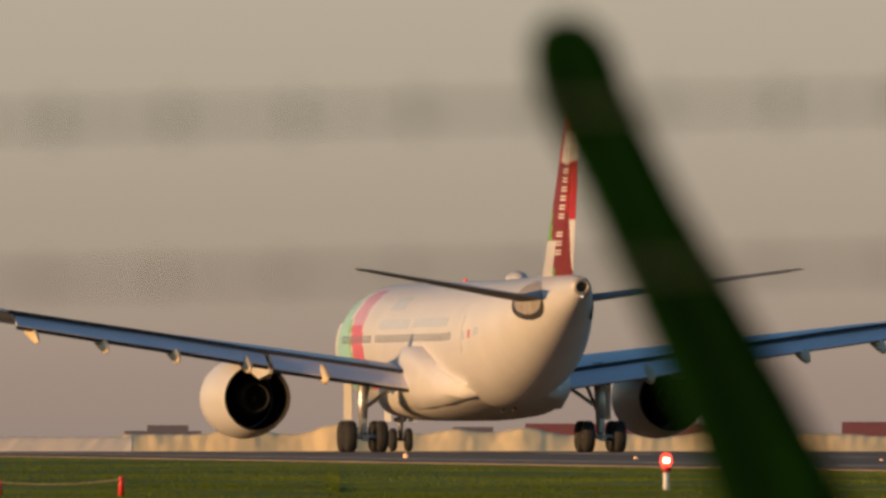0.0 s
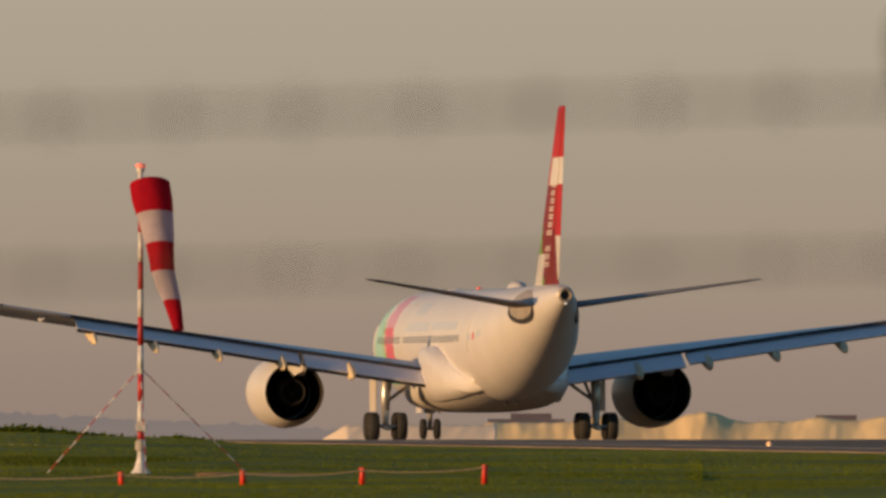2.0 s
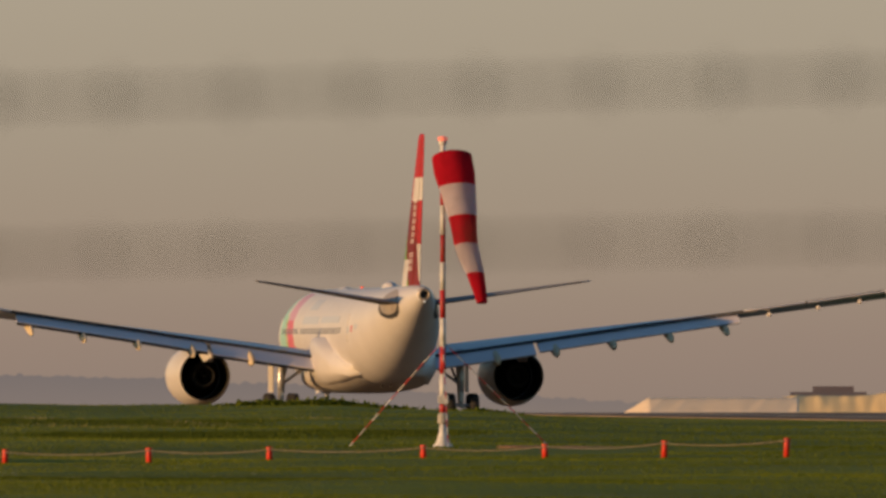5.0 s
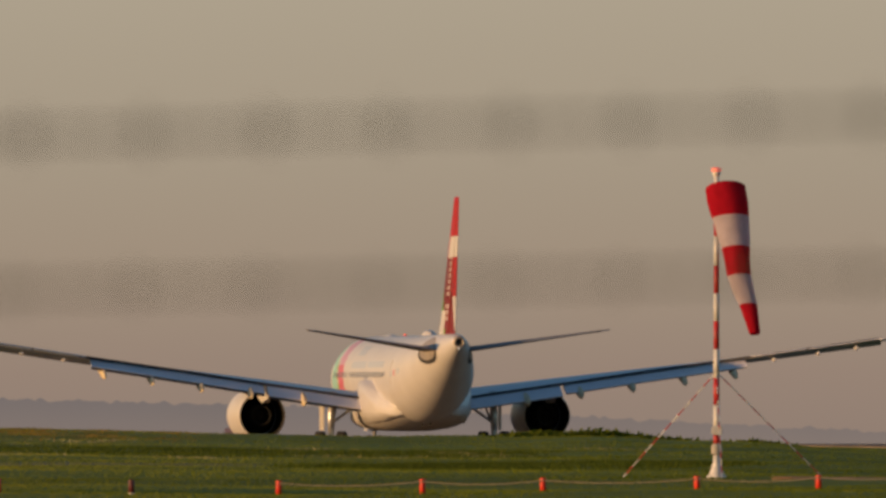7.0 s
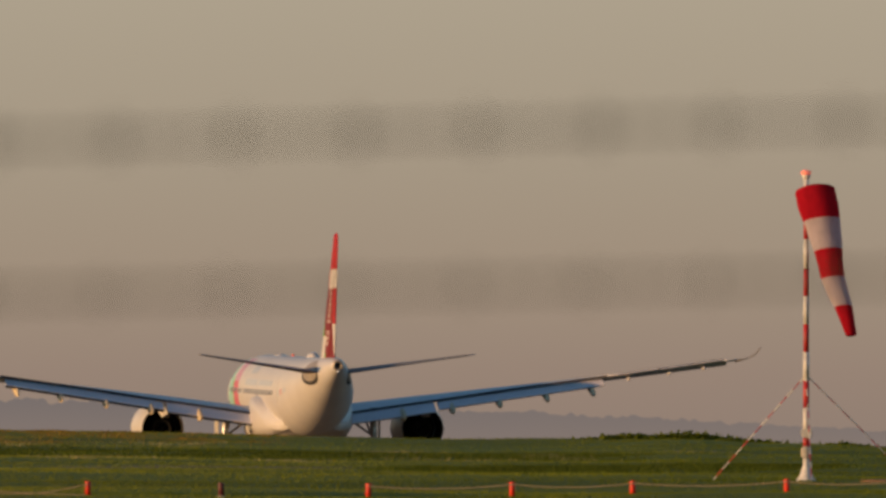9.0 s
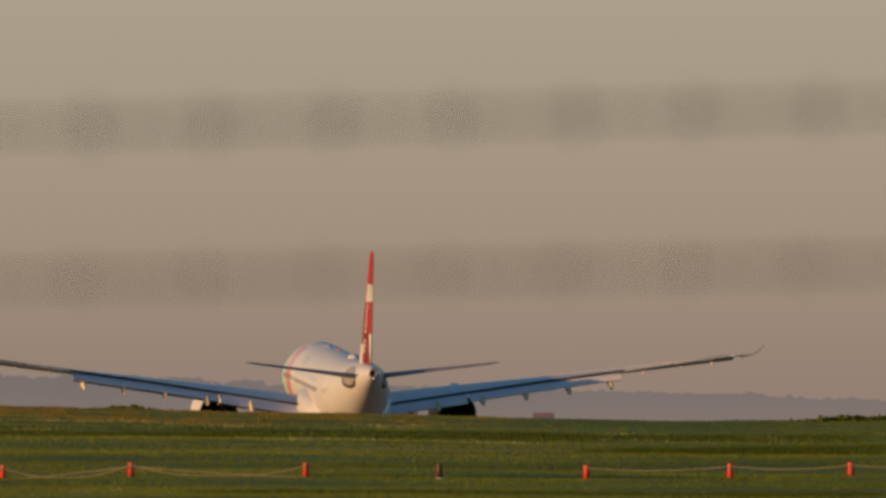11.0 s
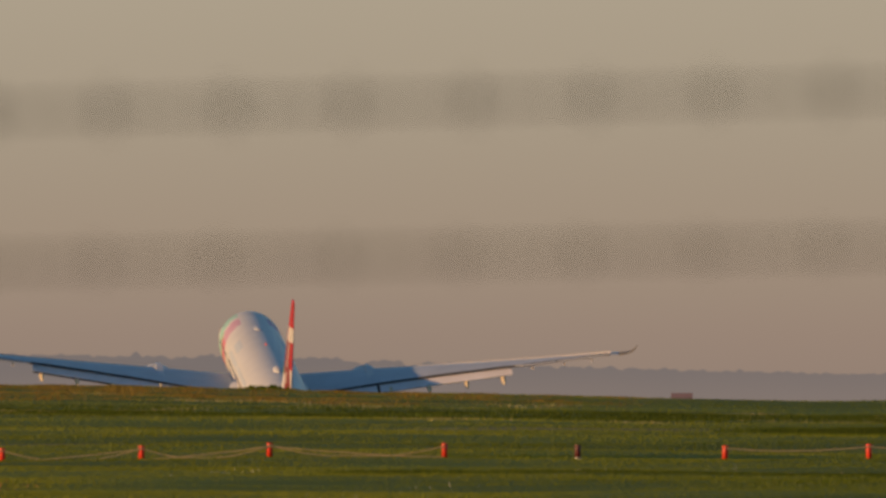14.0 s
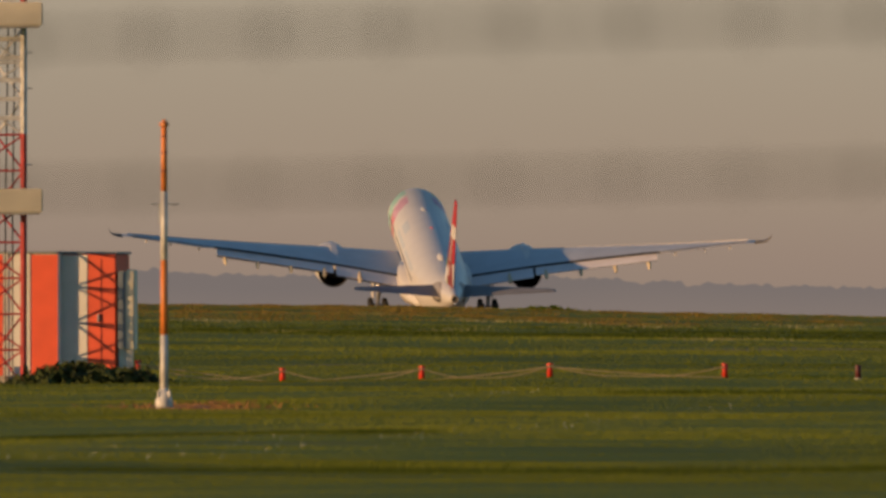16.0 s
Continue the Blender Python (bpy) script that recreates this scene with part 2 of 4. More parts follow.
def down(b, d):
    """Height of a point that lies b under the horizon at distance d."""
    return EYE - b * d / F


# ---- ground and runway ----
RUN_H = 0.1157
RUN_0 = Vector((39.1, 881.2))
RUN_D = Vector((-math.sin(RUN_H), math.cos(RUN_H)))
CREST = ([-6000, -2900, -2700, -2500, -2200, -1900, -1600, -1300, -1000, -760, -640, -580, -480, -337, -250, -200, 0, 600, 1500, 5000],
         [23, 25, 28, 32, 36.5, 42.5, 48.5, 56, 61, 62, 57, 57, 63, 63, 68, 73, 88, 92, 98, 100])
NEAR = ([-914, 214], [168, 150])
ROLL_S = [-900, 0, 120, 210, 350, 410, 470, 620, 690, 760, 2000, 6000]
ROLL_Z = [0.0, -0.09, -0.31, -0.60, -1.15, -1.46, -1.87, -3.37, -3.75, -4.1, -6.0, -16.0]


def ground_heights(x, y):
    """Height of the ground at arrays of places."""
    d = np.hypot(x, y)
    a = np.clip(np.arctan2(x, y) * F - 716, -6000, 5000)
    bc, bn = np.interp(a, *CREST), np.interp(a, *NEAR)
    z8 = down(bc, 820)
    zero = np.zeros_like(d)
    ds = [0, 150, 300, 400, 443, 600, 820, 900, 1100, 1600, 2600, 5200]
    zs = [zero, zero, zero, down(bn, 400), 0.03 - 0.1 * (a > 600), down(0.5 * (140 + bc) - 6, 600), z8, z8 - 0.5, zero - 3.0, zero - 5.5, zero - 9.0, zero - 16.0]
    z = zero.copy()
    for d0, d1, z0, z1 in zip(ds, ds[1:], zs, zs[1:]):
        m = (d >= d0) & (d < d1)
        z[m] = (z0 + (z1 - z0) * (d - d0) / (d1 - d0))[m]
    rx, ry = x - RUN_0.x, y - RUN_0.y
    s, lat = rx * RUN_D.x + ry * RUN_D.y, rx * RUN_D.y - ry * RUN_D.x
    w = np.clip((50 - np.abs(lat)) / 18.0, 0, 1)
    w = np.where(y < 300, 0.0, w * w * (3 - 2 * w))
    zr = np.interp(s, ROLL_S, ROLL_Z) - 0.06
    bumps = 0.035 * np.sin(x * 0.33 + 1.7 * np.sin(y * 0.071)) + 0.026 * np.sin(y * 0.23 + 1.3 * np.sin(x * 0.19 + 0.4)) + 0.008 * np.sin(x * 0.9 + y * 0.7 + 2 * np.sin(y * 0.31)) + 0.008 * np.sin(y * 1.1 - x * 0.6) + 0.05 * np.sin(x * 0.05 + y * 0.085 + 1.2 * np.sin(x * 0.07))
    bumps = bumps * np.minimum(1.0, d / 150) * (1 - w)
    return z * (1 - w) + zr * w + bumps


def ground_z(x, y):
    return float(ground_heights(np.array([float(x)]), np.array([float(y)]))[0])


def build_ground():
    az = [-180, -150, -120, -90, -70, -50, -35, -25, -18, -13, -9, -7] + [-6 + 0.06 * i for i in range(201)] + [7, 9, 13, 18, 25, 35, 50, 70, 90, 120, 150]
    dist = [2, 10, 25, 50, 80, 110] + [130 + 5 * i for i in range(64)] + [450 + 8 * i for i in range(100)] + [1260 + 30 * i for i in range(40)] + [2500 + 200 * i for i in range(13)]
    dd, aa = np.meshgrid(np.array(dist, float), np.radians(np.array(az, float)), indexing="ij")
    gx, gy = (dd * np.sin(aa)).ravel(), (dd * np.cos(aa)).ravel()
    gz = ground_heights(gx, gy)
    verts = [(0, 0, 0)] + list(zip(gx.tolist(), gy.tolist(), gz.tolist()))
    faces = []
    k = len(az)
    for j in range(k):
        faces.append((0, 1 + (j + 1) % k, 1 + j))
    for i in range(len(dist) - 1):
        for j in range(k):
            p, q = 1 + i * k + j, 1 + i * k + (j + 1) % k
            faces.append((p, q, q + k, p + k))
    me = bpy.data.meshes.new("ground")
    me.from_pydata(verts, [], faces)
    me.materials.append(GRASS)
    me.shade_smooth()
    tagged(new("ground", me), "uneven green airfield grass with yellowish patches", "grass field", kind="structure")


def blades(name, x, y, h, w, rng, mat, label, category):
    """Upright blades of grass, one triangle each, joined into one object."""
    n = len(x)
    t, lean = rng.uniform(0, 2 * math.pi, n), rng.uniform(-0.5, 0.5, n)
    z = ground_heights(x, y)
    co = np.empty((n, 3, 3), np.float32)
    co[:, 0] = np.stack([x - w * np.cos(t), y - w * np.sin(t), z - 0.03], 1)
    co[:, 1] = np.stack([x + w * np.cos(t), y + w * np.sin(t), z - 0.03], 1)
    co[:, 2] = np.stack([x + lean * h, y + 0.4 * lean * h, z + h], 1)
    me = bpy.data.meshes.new(name)
    me.vertices.add(3 * n)
    me.vertices.foreach_set("co", co.ravel())
    me.loops.add(3 * n)
    me.loops.foreach_set("vertex_index", np.arange(3 * n, dtype=np.int32))
    me.polygons.add(n)
    me.polygons.foreach_set("loop_start", np.arange(0, 3 * n, 3, dtype=np.int32))
    me.update(calc_edges=True)
    me.materials.append(mat)
    tagged(new(name, me), label, category, kind="stuff")


def strip(name, lat0, lat1, s0, s1, mat, label, category, lift, step=20.0, kind="structure"):
    bm = bmesh.new()
    rows = []
    s = s0
    while s <= s1 + 0.01:
        z = float(np.interp(s, ROLL_S, ROLL_Z))
        row = []
        for lat in (lat0, lat1):
            p = RUN_0 + RUN_D * s + Vector((RUN_D.y, -RUN_D.x)) * lat
            row.append((p.x, p.y, z + lift))
        a, b = row
        rows.append([a, b, (b[0], b[1], b[2] - 0.3), (a[0], a[1], a[2] - 0.3)])
        s += min(step, max(s1 - s, 0.02)) if s < s1 else 1.0
    loft(rows, bm=bm)
    ob = part(name, bm, mat, None)
    return tagged(ob, label, category, kind=kind)


build_ground()
strip("runway", -30, 30, -500, 1900, ASPHALT, "grey worn asphalt runway with dark tyre marks", "runway", -0.012)
strip("runway_edge_line", -22.6, -21.7, -500, 1900, MARKING, "worn white painted edge line on asphalt", "runway marking", -0.004)
strip("runway_edge_line", 21.7, 22.6, -500, 1900, MARKING, "worn white painted edge line on asphalt", "runway marking", -0.004)
for i in range(30):
    dash = strip("runway_centre_dash", -0.45, 0.45, -300 + i * 50, -270 + i * 50, MARKING, "worn white painted centre dash on asphalt", "runway marking", -0.004, 30)
    tagged(dash, group="runway centre dashes")


def arc_sheet(name, d, a0, a1, n, bottom, top_of, mat, label, category, depth=0.0):
    bm = bmesh.new()
    rows = []
    for i in range(n + 1):
        a = a0 + (a1 - a0) * i / n
        p, top = at(a, d), top_of(a)
        q = at(a, d + depth)
        if depth:
            m = at(a, d + depth * 0.4)
            rows.append([(p.x, p.y, bottom), (m.x, m.y, top), (q.x, q.y, bottom)])
        else:
            rows.append([(p.x, p.y, bottom), (p.x, p.y, top)])
    loft(rows, closed=bool(depth), caps=bool(depth), bm=bm)
    return tagged(part(name, bm, mat, None, smooth=True), label, category, kind="structure")


arc_sheet("backdrop", 4850, -28000, 27000, 60, -40, lambda a: 330, SKYGLOW, "brownish evening haze of the sky", "sky")
HILL = ([-30000, -2900, -2700, -2500, -2200, -1950, -1600, -1300, -1000, -700, -400, 0, 30000], [-20, -30, -27, -20, -16, -15, 0, 6, 14, 24, 40, 60, 60])


def hill_top(a):
    b = float(np.interp(a, *HILL)) + 5 * noise.noise((a * 0.006, 0, 7)) + 6 * noise.noise((a * 0.02, 3, 7)) + 5 * noise.noise((a * 0.05, 5, 7)) - 9 * abs(noise.noise((a * 0.045, 2, 7))) - 4 * abs(noise.noise((a * 0.14, 9, 7))) + 2 * noise.noise((a * 0.3, 1, 7))
    return down(b, 4300)


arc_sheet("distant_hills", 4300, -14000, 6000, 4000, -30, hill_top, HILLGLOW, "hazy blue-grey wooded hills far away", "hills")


# ---- beyond the runway ----
def sand_top(a):
    b = float(np.interp(a, [150, 226, 2600], [52, 47, 49]))
    for c, h, w in ((300, 5, 40), (430, 15, 48), (600, 22, 55), (720, 6, 30), (815, 13, 50), (927, 15, 45), (1080, 8, 60), (1290, 12, 55), (1480, 6, 50)):
        b -= h * math.exp(-((a - c) / w) ** 2)
    return down(b + 4 * noise.noise((a * 0.015, 1, 2)) + 1.2 * noise.noise((a * 0.05, 4, 2)), 1750)


def bank_top(a):
    """A flat-topped bank with a straight slope at its end."""
    return down(float(np.interp(a, [-84, -29, 250], [80, 48, 48])) + 0.8 * noise.noise((a * 0.04, 4, 2)), 1725)


def build_heap(name, mat, label, a0, a1, d, top_of, rough, lean):
    rows = []
    for i in range(int((a1 - a0) / 4) + 1):
        a = a0 + 4 * i
        top = top_of(a)
        row = []
        for v in (0, 0.15, 0.3, 0.42, 0.54, 0.65, 0.75, 0.84, 0.92, 1.0):
            lump = 0.55 * noise.noise(((a - lean * v) * 0.021, v * 2.2 * (lean == 0), 3)) + 0.3 * noise.noise(((a - lean * v) * 0.07, v * 5 * (lean == 0), 8))
            p = at(a, d + 9 * v + 0.7 * rough * lump)
            row.append((p.x, p.y, -4.5 + (top + 4.5) * v ** 0.8 + 0.25 * rough * lump * (1 - v)))
        q = at(a, d + 22)
        rows.append(row + [(q.x, q.y, -4.5)])
    tagged(part(name, loft(rows), mat, None, smooth=True), label, "sand heap", kind="structure")


build_heap("sand_bank", SAND, "long heap of yellow sand in rounded peaks beyond the runway", 150, 2600, 1745, sand_top, 1.0, 0)
build_heap("pale_bank", PALESAND, "flat-topped bank of pale pinkish sand with slanting furrows", -88, 236, 1715, bank_top, 1.0, 60)


def far_building(name, label, category, a0, a1, d, b_top, wall, roof, ridge=6.0):
    """A long low building with a pitched roof, seen across the field."""
    p0, p1 = at(a0, d), at(a1, d)
    w = (p1 - p0).length
    m = Matrix.Translation(p0) @ pose(0, 0, 0, 0, 0, -math.degrees(bearing((a0 + a1) / 2)))
    h = down(b_top, d)
    ob = thing(name, label, category, m)
    part("wall", box(0, w, 0, 14, -9, h - ridge * 0.3), wall, ob)
    e = 0.6
    part("roof", loft([[(x, -e, h - ridge * 0.3), (x, 7, h), (x, 14 + e, h - ridge * 0.3), (x, 14 + e, h - ridge * 0.3 - 0.3), (x, 7, h - 0.35), (x, -e, h - ridge * 0.3 - 0.3)] for x in (-e, w + e)]), roof, ob)
    k = max(2, int(w / 6))
    for i in range(k):
        x = (i + 0.5) * w / k
        part("window", box(x - 0.8, x + 0.8, -0.06, 0.1, h - ridge * 0.3 - 2.2, h - ridge * 0.3 - 1.0), WINDOW, ob)
    return ob


far_building("warehouse", "low warehouse with a dull red roof", "building", 940, 1265, 1950, 25, SAND, ROOF, 6)
far_building("warehouse", "long warehouse with a dull red roof", "building", 1500, 1900, 1950, 22, SAND, ROOF, 5)
far_building("shed", "low brown shed behind a sand heap", "shed", 232, 345, 1800, 38, BROWN, BROWN, 1.5)
far_building("shed", "small brown shed rising behind a sand heap", "shed", 272, 322, 1806, 28, BROWN, BROWN, 3)
far_building("shed", "dark brown shed beyond the sand heap", "shed", 812, 862, 1900, 31, BROWN, BROWN, 3)
far_building("farm_building", "small brick-red building near the far hills", "building", -1256, -1234, 2600, 47, DULLRED, DULLRED, 3)


# ---- airliner ----
FUSE = [(32.3, 4.15, 0.05), (32.0, 4.2, 0.45), (31.3, 4.25, 0.95), (30, 4.38, 1.6), (28.5, 4.55, 2.1), (27, 4.68, 2.42), (25, 4.76, 2.7), (23, 4.8, 2.82),
        (-9, 4.8, 2.82), (-12, 4.88, 2.76), (-15, 5.05, 2.6), (-18, 5.33, 2.34), (-21, 5.7, 2.0), (-24, 6.1, 1.6), (-26.5, 6.5, 1.22), (-28.5, 6.8, 0.9), (-30, 7.0, 0.64), (-31.0, 7.12, 0.46), (-31.3, 7.15, 0.40)]


def fuse_at(y):
    ys = [-f[0] for f in FUSE]
    return float(np.interp(-y, ys, [f[1] for f in FUSE])), float(np.interp(-y, ys, [f[2] for f in FUSE]))


def airfoil(x, le, te, z, thick, droop=0.0, n=9):
    """A closed wing section at span x, from le to te (y), thickest near the front."""
    c = le - te
    up, lo = [], []
    for i in range(n + 1):
        u = 0.5 - 0.5 * math.cos(math.pi * i / n)
        h = thick * c * (2.6 * math.sqrt(u) * (1 - u) ** 1.1 * 0.52 + 0.012 * (1 - u))
        zz = z - droop * u * c
        up.append((x, le - u * c, zz + h * 0.6))
        lo.append((x, le - u * c, zz - h * 0.45))
    return up + lo[-1:0:-1]


def wing_line(x):
    """Leading edge, trailing edge and height of the wing at span x."""
    le = float(np.interp(x, [0, 2.8, 9.4, 30.6], [13.2, 11.5, 7.2, -6.6]))
    te = float(np.interp(x, [0, 2.8, 10.0, 30.6], [-3.0, -3.1, -3.4, -9.0]))
    z = float(np.interp(x, [0, 2.8, 9.4, 16, 23, 30.6], [3.4, 3.65, 4.55, 5.35, 6.25, 7.35]))
    return le, te, z


def washout(x):
    """How far the trailing edge is raised by the twist of the outer wing."""
    return float(np.interp(x, [2.8, 10, 15, 22, 31], [-0.22, -0.16, 0.0, 0.10, 0.14]))


def build_airliner():
    plane = thing("airliner", "white twin-engine wide-body airliner with red and green tail taking off", "aeroplane")
    # fuselage, with the coloured lettering shapes on its forward sides
    rings, ys = [], []
    y = 32.3
    while y > -31.3:
        ys.append(y)
        y -= 0.25 if y > 29 or y < -27 else 0.5
    ys.append(-31.3)
    rings = [ring_y(y, fuse_at(y)[0], fuse_at(y)[1], fuse_at(y)[1], n=56) for y in ys]

    def paint(i, j):
        ang = 2 * math.pi * (j + 0.5) / 56
        z, y = math.cos(ang), ys[i] - 2.0 * math.cos(ang)
        if -0.72 < z < 0.92:
            if 20.9 < y < 29.5:
                return 1
            if 20.1 < y <= 20.9 and z < 0.45:
                return 3
            # crimson band, lilac-pink over its upper part
            if 16.3 < y < 19.9:
                return 2 if z < 0.35 else 4
        return 0
    bm = loft(rings, mat_of=paint)
    part("fuselage", bm, [WHITE, TEAL, PINK, LIME, LILAC], plane, "white fuselage with teal and crimson shapes at the front", True)
    for sx in (-1, 1):
        for y0, y1, z0, z1, mat, nm in ((-9.5, 1.0, 5.55, 5.95, PALEBLUE, "side_marking"), (2.2, 11.5, 5.5, 5.95, PALEBLUE, "side_marking"), (6.0, 10.5, 6.35, 6.95, PALEBLUE, "side_marking")):
            a0, a1 = math.asin((z0 - 4.8) / 2.82), math.asin((z1 - 4.8) / 2.82)
            rows = [[(sx * 2.835 * math.cos(a), yy, 4.8 + 2.835 * math.sin(a)) for a in np.linspace(a0, a1, 4)] + [(sx * 2.79 * math.cos(a), yy, 4.8 + 2.79 * math.sin(a)) for a in np.linspace(a1, a0, 4)] for yy in np.linspace(y0, y1, 5)]
            part(nm, loft(rows), mat, plane, "pale blue band of lettering shapes")
        bm = bmesh.new()
        for i in range(64):
            yy = 22.5 - i * 0.53
            zc, r = fuse_at(yy)
            a = math.asin(0.10)
            pts = [[(sx * (r + q) * math.cos(a + e), yy + d, zc + (r + q) * math.sin(a + e)) for d, e in ((-0.11, -0.06), (0.11, -0.06), (0.11, 0.06), (-0.11, 0.06))] for q in (-0.02, 0.012)]
            loft(pts, bm=bm)
        tagged(part("cabin_window_band", bm, WINDOW, plane, "row of small dark cabin windows"), kind="stuff")
        for yy in (25.3, 12.6, -13.2):
            zc, r = fuse_at(yy)
            pts = [[(sx * (r + 0.02) * math.cos(a), yy + d, zc + (r + 0.02) * math.sin(a)) for a in np.linspace(-0.2, 0.42, 6)] for d in (-0.55, 0.55)]
            inner = [[(sx * (r - 0.05) * math.cos(a), yy + d, zc + (r - 0.05) * math.sin(a)) for a in np.linspace(0.42, -0.2, 6)] for d in (-0.55, 0.55)]
            part("cabin_door", loft([p + q for p, q in zip(pts, inner)]), WHITE, plane)
        for k, (yy, ww, mat) in enumerate(((-13.9, 0.9, PALEBLUE), (-15.3, 0.35, PINK), (-16.6, 0.9, PALEBLUE))):
            pts = []
            for d in (-ww / 2, ww / 2):
                zc, r = fuse_at(yy + d)
                pts.append([(sx * (r + 0.02) * math.cos(a), yy + d, zc + (r + 0.02) * math.sin(a)) for a in (-0.02, 0.12)] + [(sx * (r - 0.04) * math.cos(a), yy + d, zc + (r - 0.04) * math.sin(a)) for a in (0.12, -0.02)])
            part("registration_bar", loft(pts), mat, plane)
    # belly fairing
    prof = [(14.5, 2.55, 1.2, 0.7), (12.5, 2.5, 2.3, 0.95), (10, 2.5, 2.95, 1.1), (6, 2.5, 3.25, 1.12), (0, 2.5, 3.35, 1.12), (-4, 2.55, 3.3, 1.1), (-7, 2.75, 3.0, 1.05), (-9.5, 3.0, 2.4, 0.9), (-11.5, 3.2, 1.5, 0.6)]
    rows = []
    for y, zc, w, h in prof:
        r = []
        for i in range(32):
            t = 2 * math.pi * i / 32
            sx, sz = math.sin(t), math.cos(t)
            r.append((w * math.copysign(abs(sx) ** 0.75, sx), y, zc + h * ((1.5 if y > 0 else 2.0) if sz > 0 else 1.0) * math.copysign(abs(sz) ** 0.75, sz)))
        rows.append(r)
    part("belly_fairing", loft(rows), WHITE, plane, "", True)
    part("belly_drain_mast", box(-0.06, 0.06, -8.5, -8.1, 1.75, 2.1), GAPSHADE, plane)
    part("belly_drain_mast", box(0.4, 0.5, -8.9, -8.5, 1.8, 2.15), GAPSHADE, plane)
    # antennas on the crown
    part("antenna_dome", loft([ring_y(y, 7.55, w, h, n=16) for y, w, h in ((-10.9, 0.1, 0.1), (-11.4, 0.4, 0.36), (-12.4, 0.46, 0.44), (-13.5, 0.40, 0.36), (-14.0, 0.1, 0.1))]), WHITE, plane, "", True)
    part("antenna_dome", loft([ring_y(y, 7.58, w, h, n=16) for y, w, h in ((14.6, 0.05, 0.05), (14.0, 0.35, 0.12), (12.6, 0.4, 0.15), (11.6, 0.05, 0.05))]), WHITE, plane, "", True)
    part("anti_collision_light", loft([ring_z(z, r, 0, 3.0, 12) for z, r in ((7.56, 0.12), (7.68, 0.11), (7.74, 0.06))]), glow("beacon_lens", (1.0, 0.12, 0.05), 0.15), plane, "red light on the crown")
    # auxiliary exhaust
    part("tail_exhaust", loft([ring_y(y, 7.15, r, r, n=24) for y, r in ((-31.0, 0.45), (-31.45, 0.34), (-31.46, 0.24), (-31.35, 0.22), (-30.9, 0.22))], caps=False), TAILMETAL, plane, "dark exhaust pipe at the tail tip", True)
    part("exhaust_throat", loft([ring_y(y, 7.15, r, r, n=16) for y, r in ((-31.34, 0.22), (-31.2, 0.21))]), NOZZLE, plane, "dark throat of the tail exhaust")
    part("tail_light", loft([ring_z(z, r, 0.0, -31.42, 10) for z, r in ((6.70, 0.03), (6.74, 0.06), (6.78, 0.03))]), glow("tail_lens", (1.0, 0.95, 0.85), 0.6), plane, "small white light")

    # fin and rudder
    def fin_sec(u):
        z = 7.0 + u * (16.26 - 7.0)
        le = -20.6 + u * (-28.8 + 20.6)
        te = -28.6 + u * (-31.3 + 28.6)
        return z, le, te

    def fin_ring(u, c0, c1, k=7):
        z, le, te = fin_sec(u)
        c = le - te
        top, bot = [], []
        for i in range(k + 1):
            f = c0 + (c1 - c0) * i / k
            h = 0.105 * c * (1.35 * math.sqrt(max(f, 0)) * (1 - f) + 0.015) * (0.85 + 0.15 * (1 - u))
            top.append((h, le - f * c, z))
            bot.append((-h, le - f * c, z))
        return top + bot[::-1]
    fin = loft([fin_ring(u, 0.0, 0.79, 12) for u in np.linspace(0, 1, 56)])
    for f in fin.faces:
        c = f.calc_center_median()
        u = (c.z - 7.0) / 9.26
        z, le, te = fin_sec(min(max(u, 0), 1))
        fr = (le - c.y) / (le - te)
        f.material_index = 0 if u < 0.08 or (fr < 0.50 and u < 0.23) else 2 if (u < 0.50 and fr < 0.40 * (1 - (u - 0.23) / 0.30)) else 1
        if c.z > 10.35 and fr > 0.74 or u > 0.60:
            f.material_index = 3
        if 12.62 < c.z < 13.88 and fr > 0.34:
            f.material_index = 0
    part("fin", fin, [WHITE, DARKRED, GREEN, RED], plane, "dark red fin with a green leading edge", True)
    tip = loft([[(0.9 * p[0] * k, p[1] * (1 - q) + (fin_sec(1)[1] * 0.45 + fin_sec(1)[2] * 0.55) * q, p[2] + dz) for p in fin_ring(0.999, 0.0, 1.0, 10)] for k, q, dz in ((1.0, 0.0, 0.0), (0.85, 0.06, 0.08), (0.5, 0.16, 0.15), (0.15, 0.3, 0.18))])
    part("fin_tip", tip, RED, plane, "rounded red fin tip", True)
    rud = loft([fin_ring(u, 0.80, 1.0, 12) for u in np.linspace(0.06, 0.995, 80)])
    for f in rud.faces:
        c = f.calc_center_median()
        z, le, te = fin_sec((c.z - 7.0) / 9.26)
        back = ((le - c.y) / (le - te) - 0.80) / 0.20
        dark = back < float(np.interp(c.z, [7.7, 8.0, 10.2, 12.0], [1.1, 0.85, 0.2, 0.0]))
        f.material_index = 0 if z > 13.92 else 1 if z > 12.62 else 2 if dark else 0 if z > 10.12 else 1
    part("rudder", rud, [RED, WHITE, DARKRED], plane, "red rudder with white blocks")
    part("rudder_gap", loft([[(h, y, z) for h, y in ((w, hy + 0.02), (w, hy - 0.03), (-w, hy - 0.03), (-w, hy + 0.02))] for u in np.linspace(0.06, 0.99, 20) for z, le, te in (fin_sec(u),) for hy in (le - 0.795 * (le - te),) for w in (0.105 * (le - te) * 0.255,)]), GAPSHADE, plane)
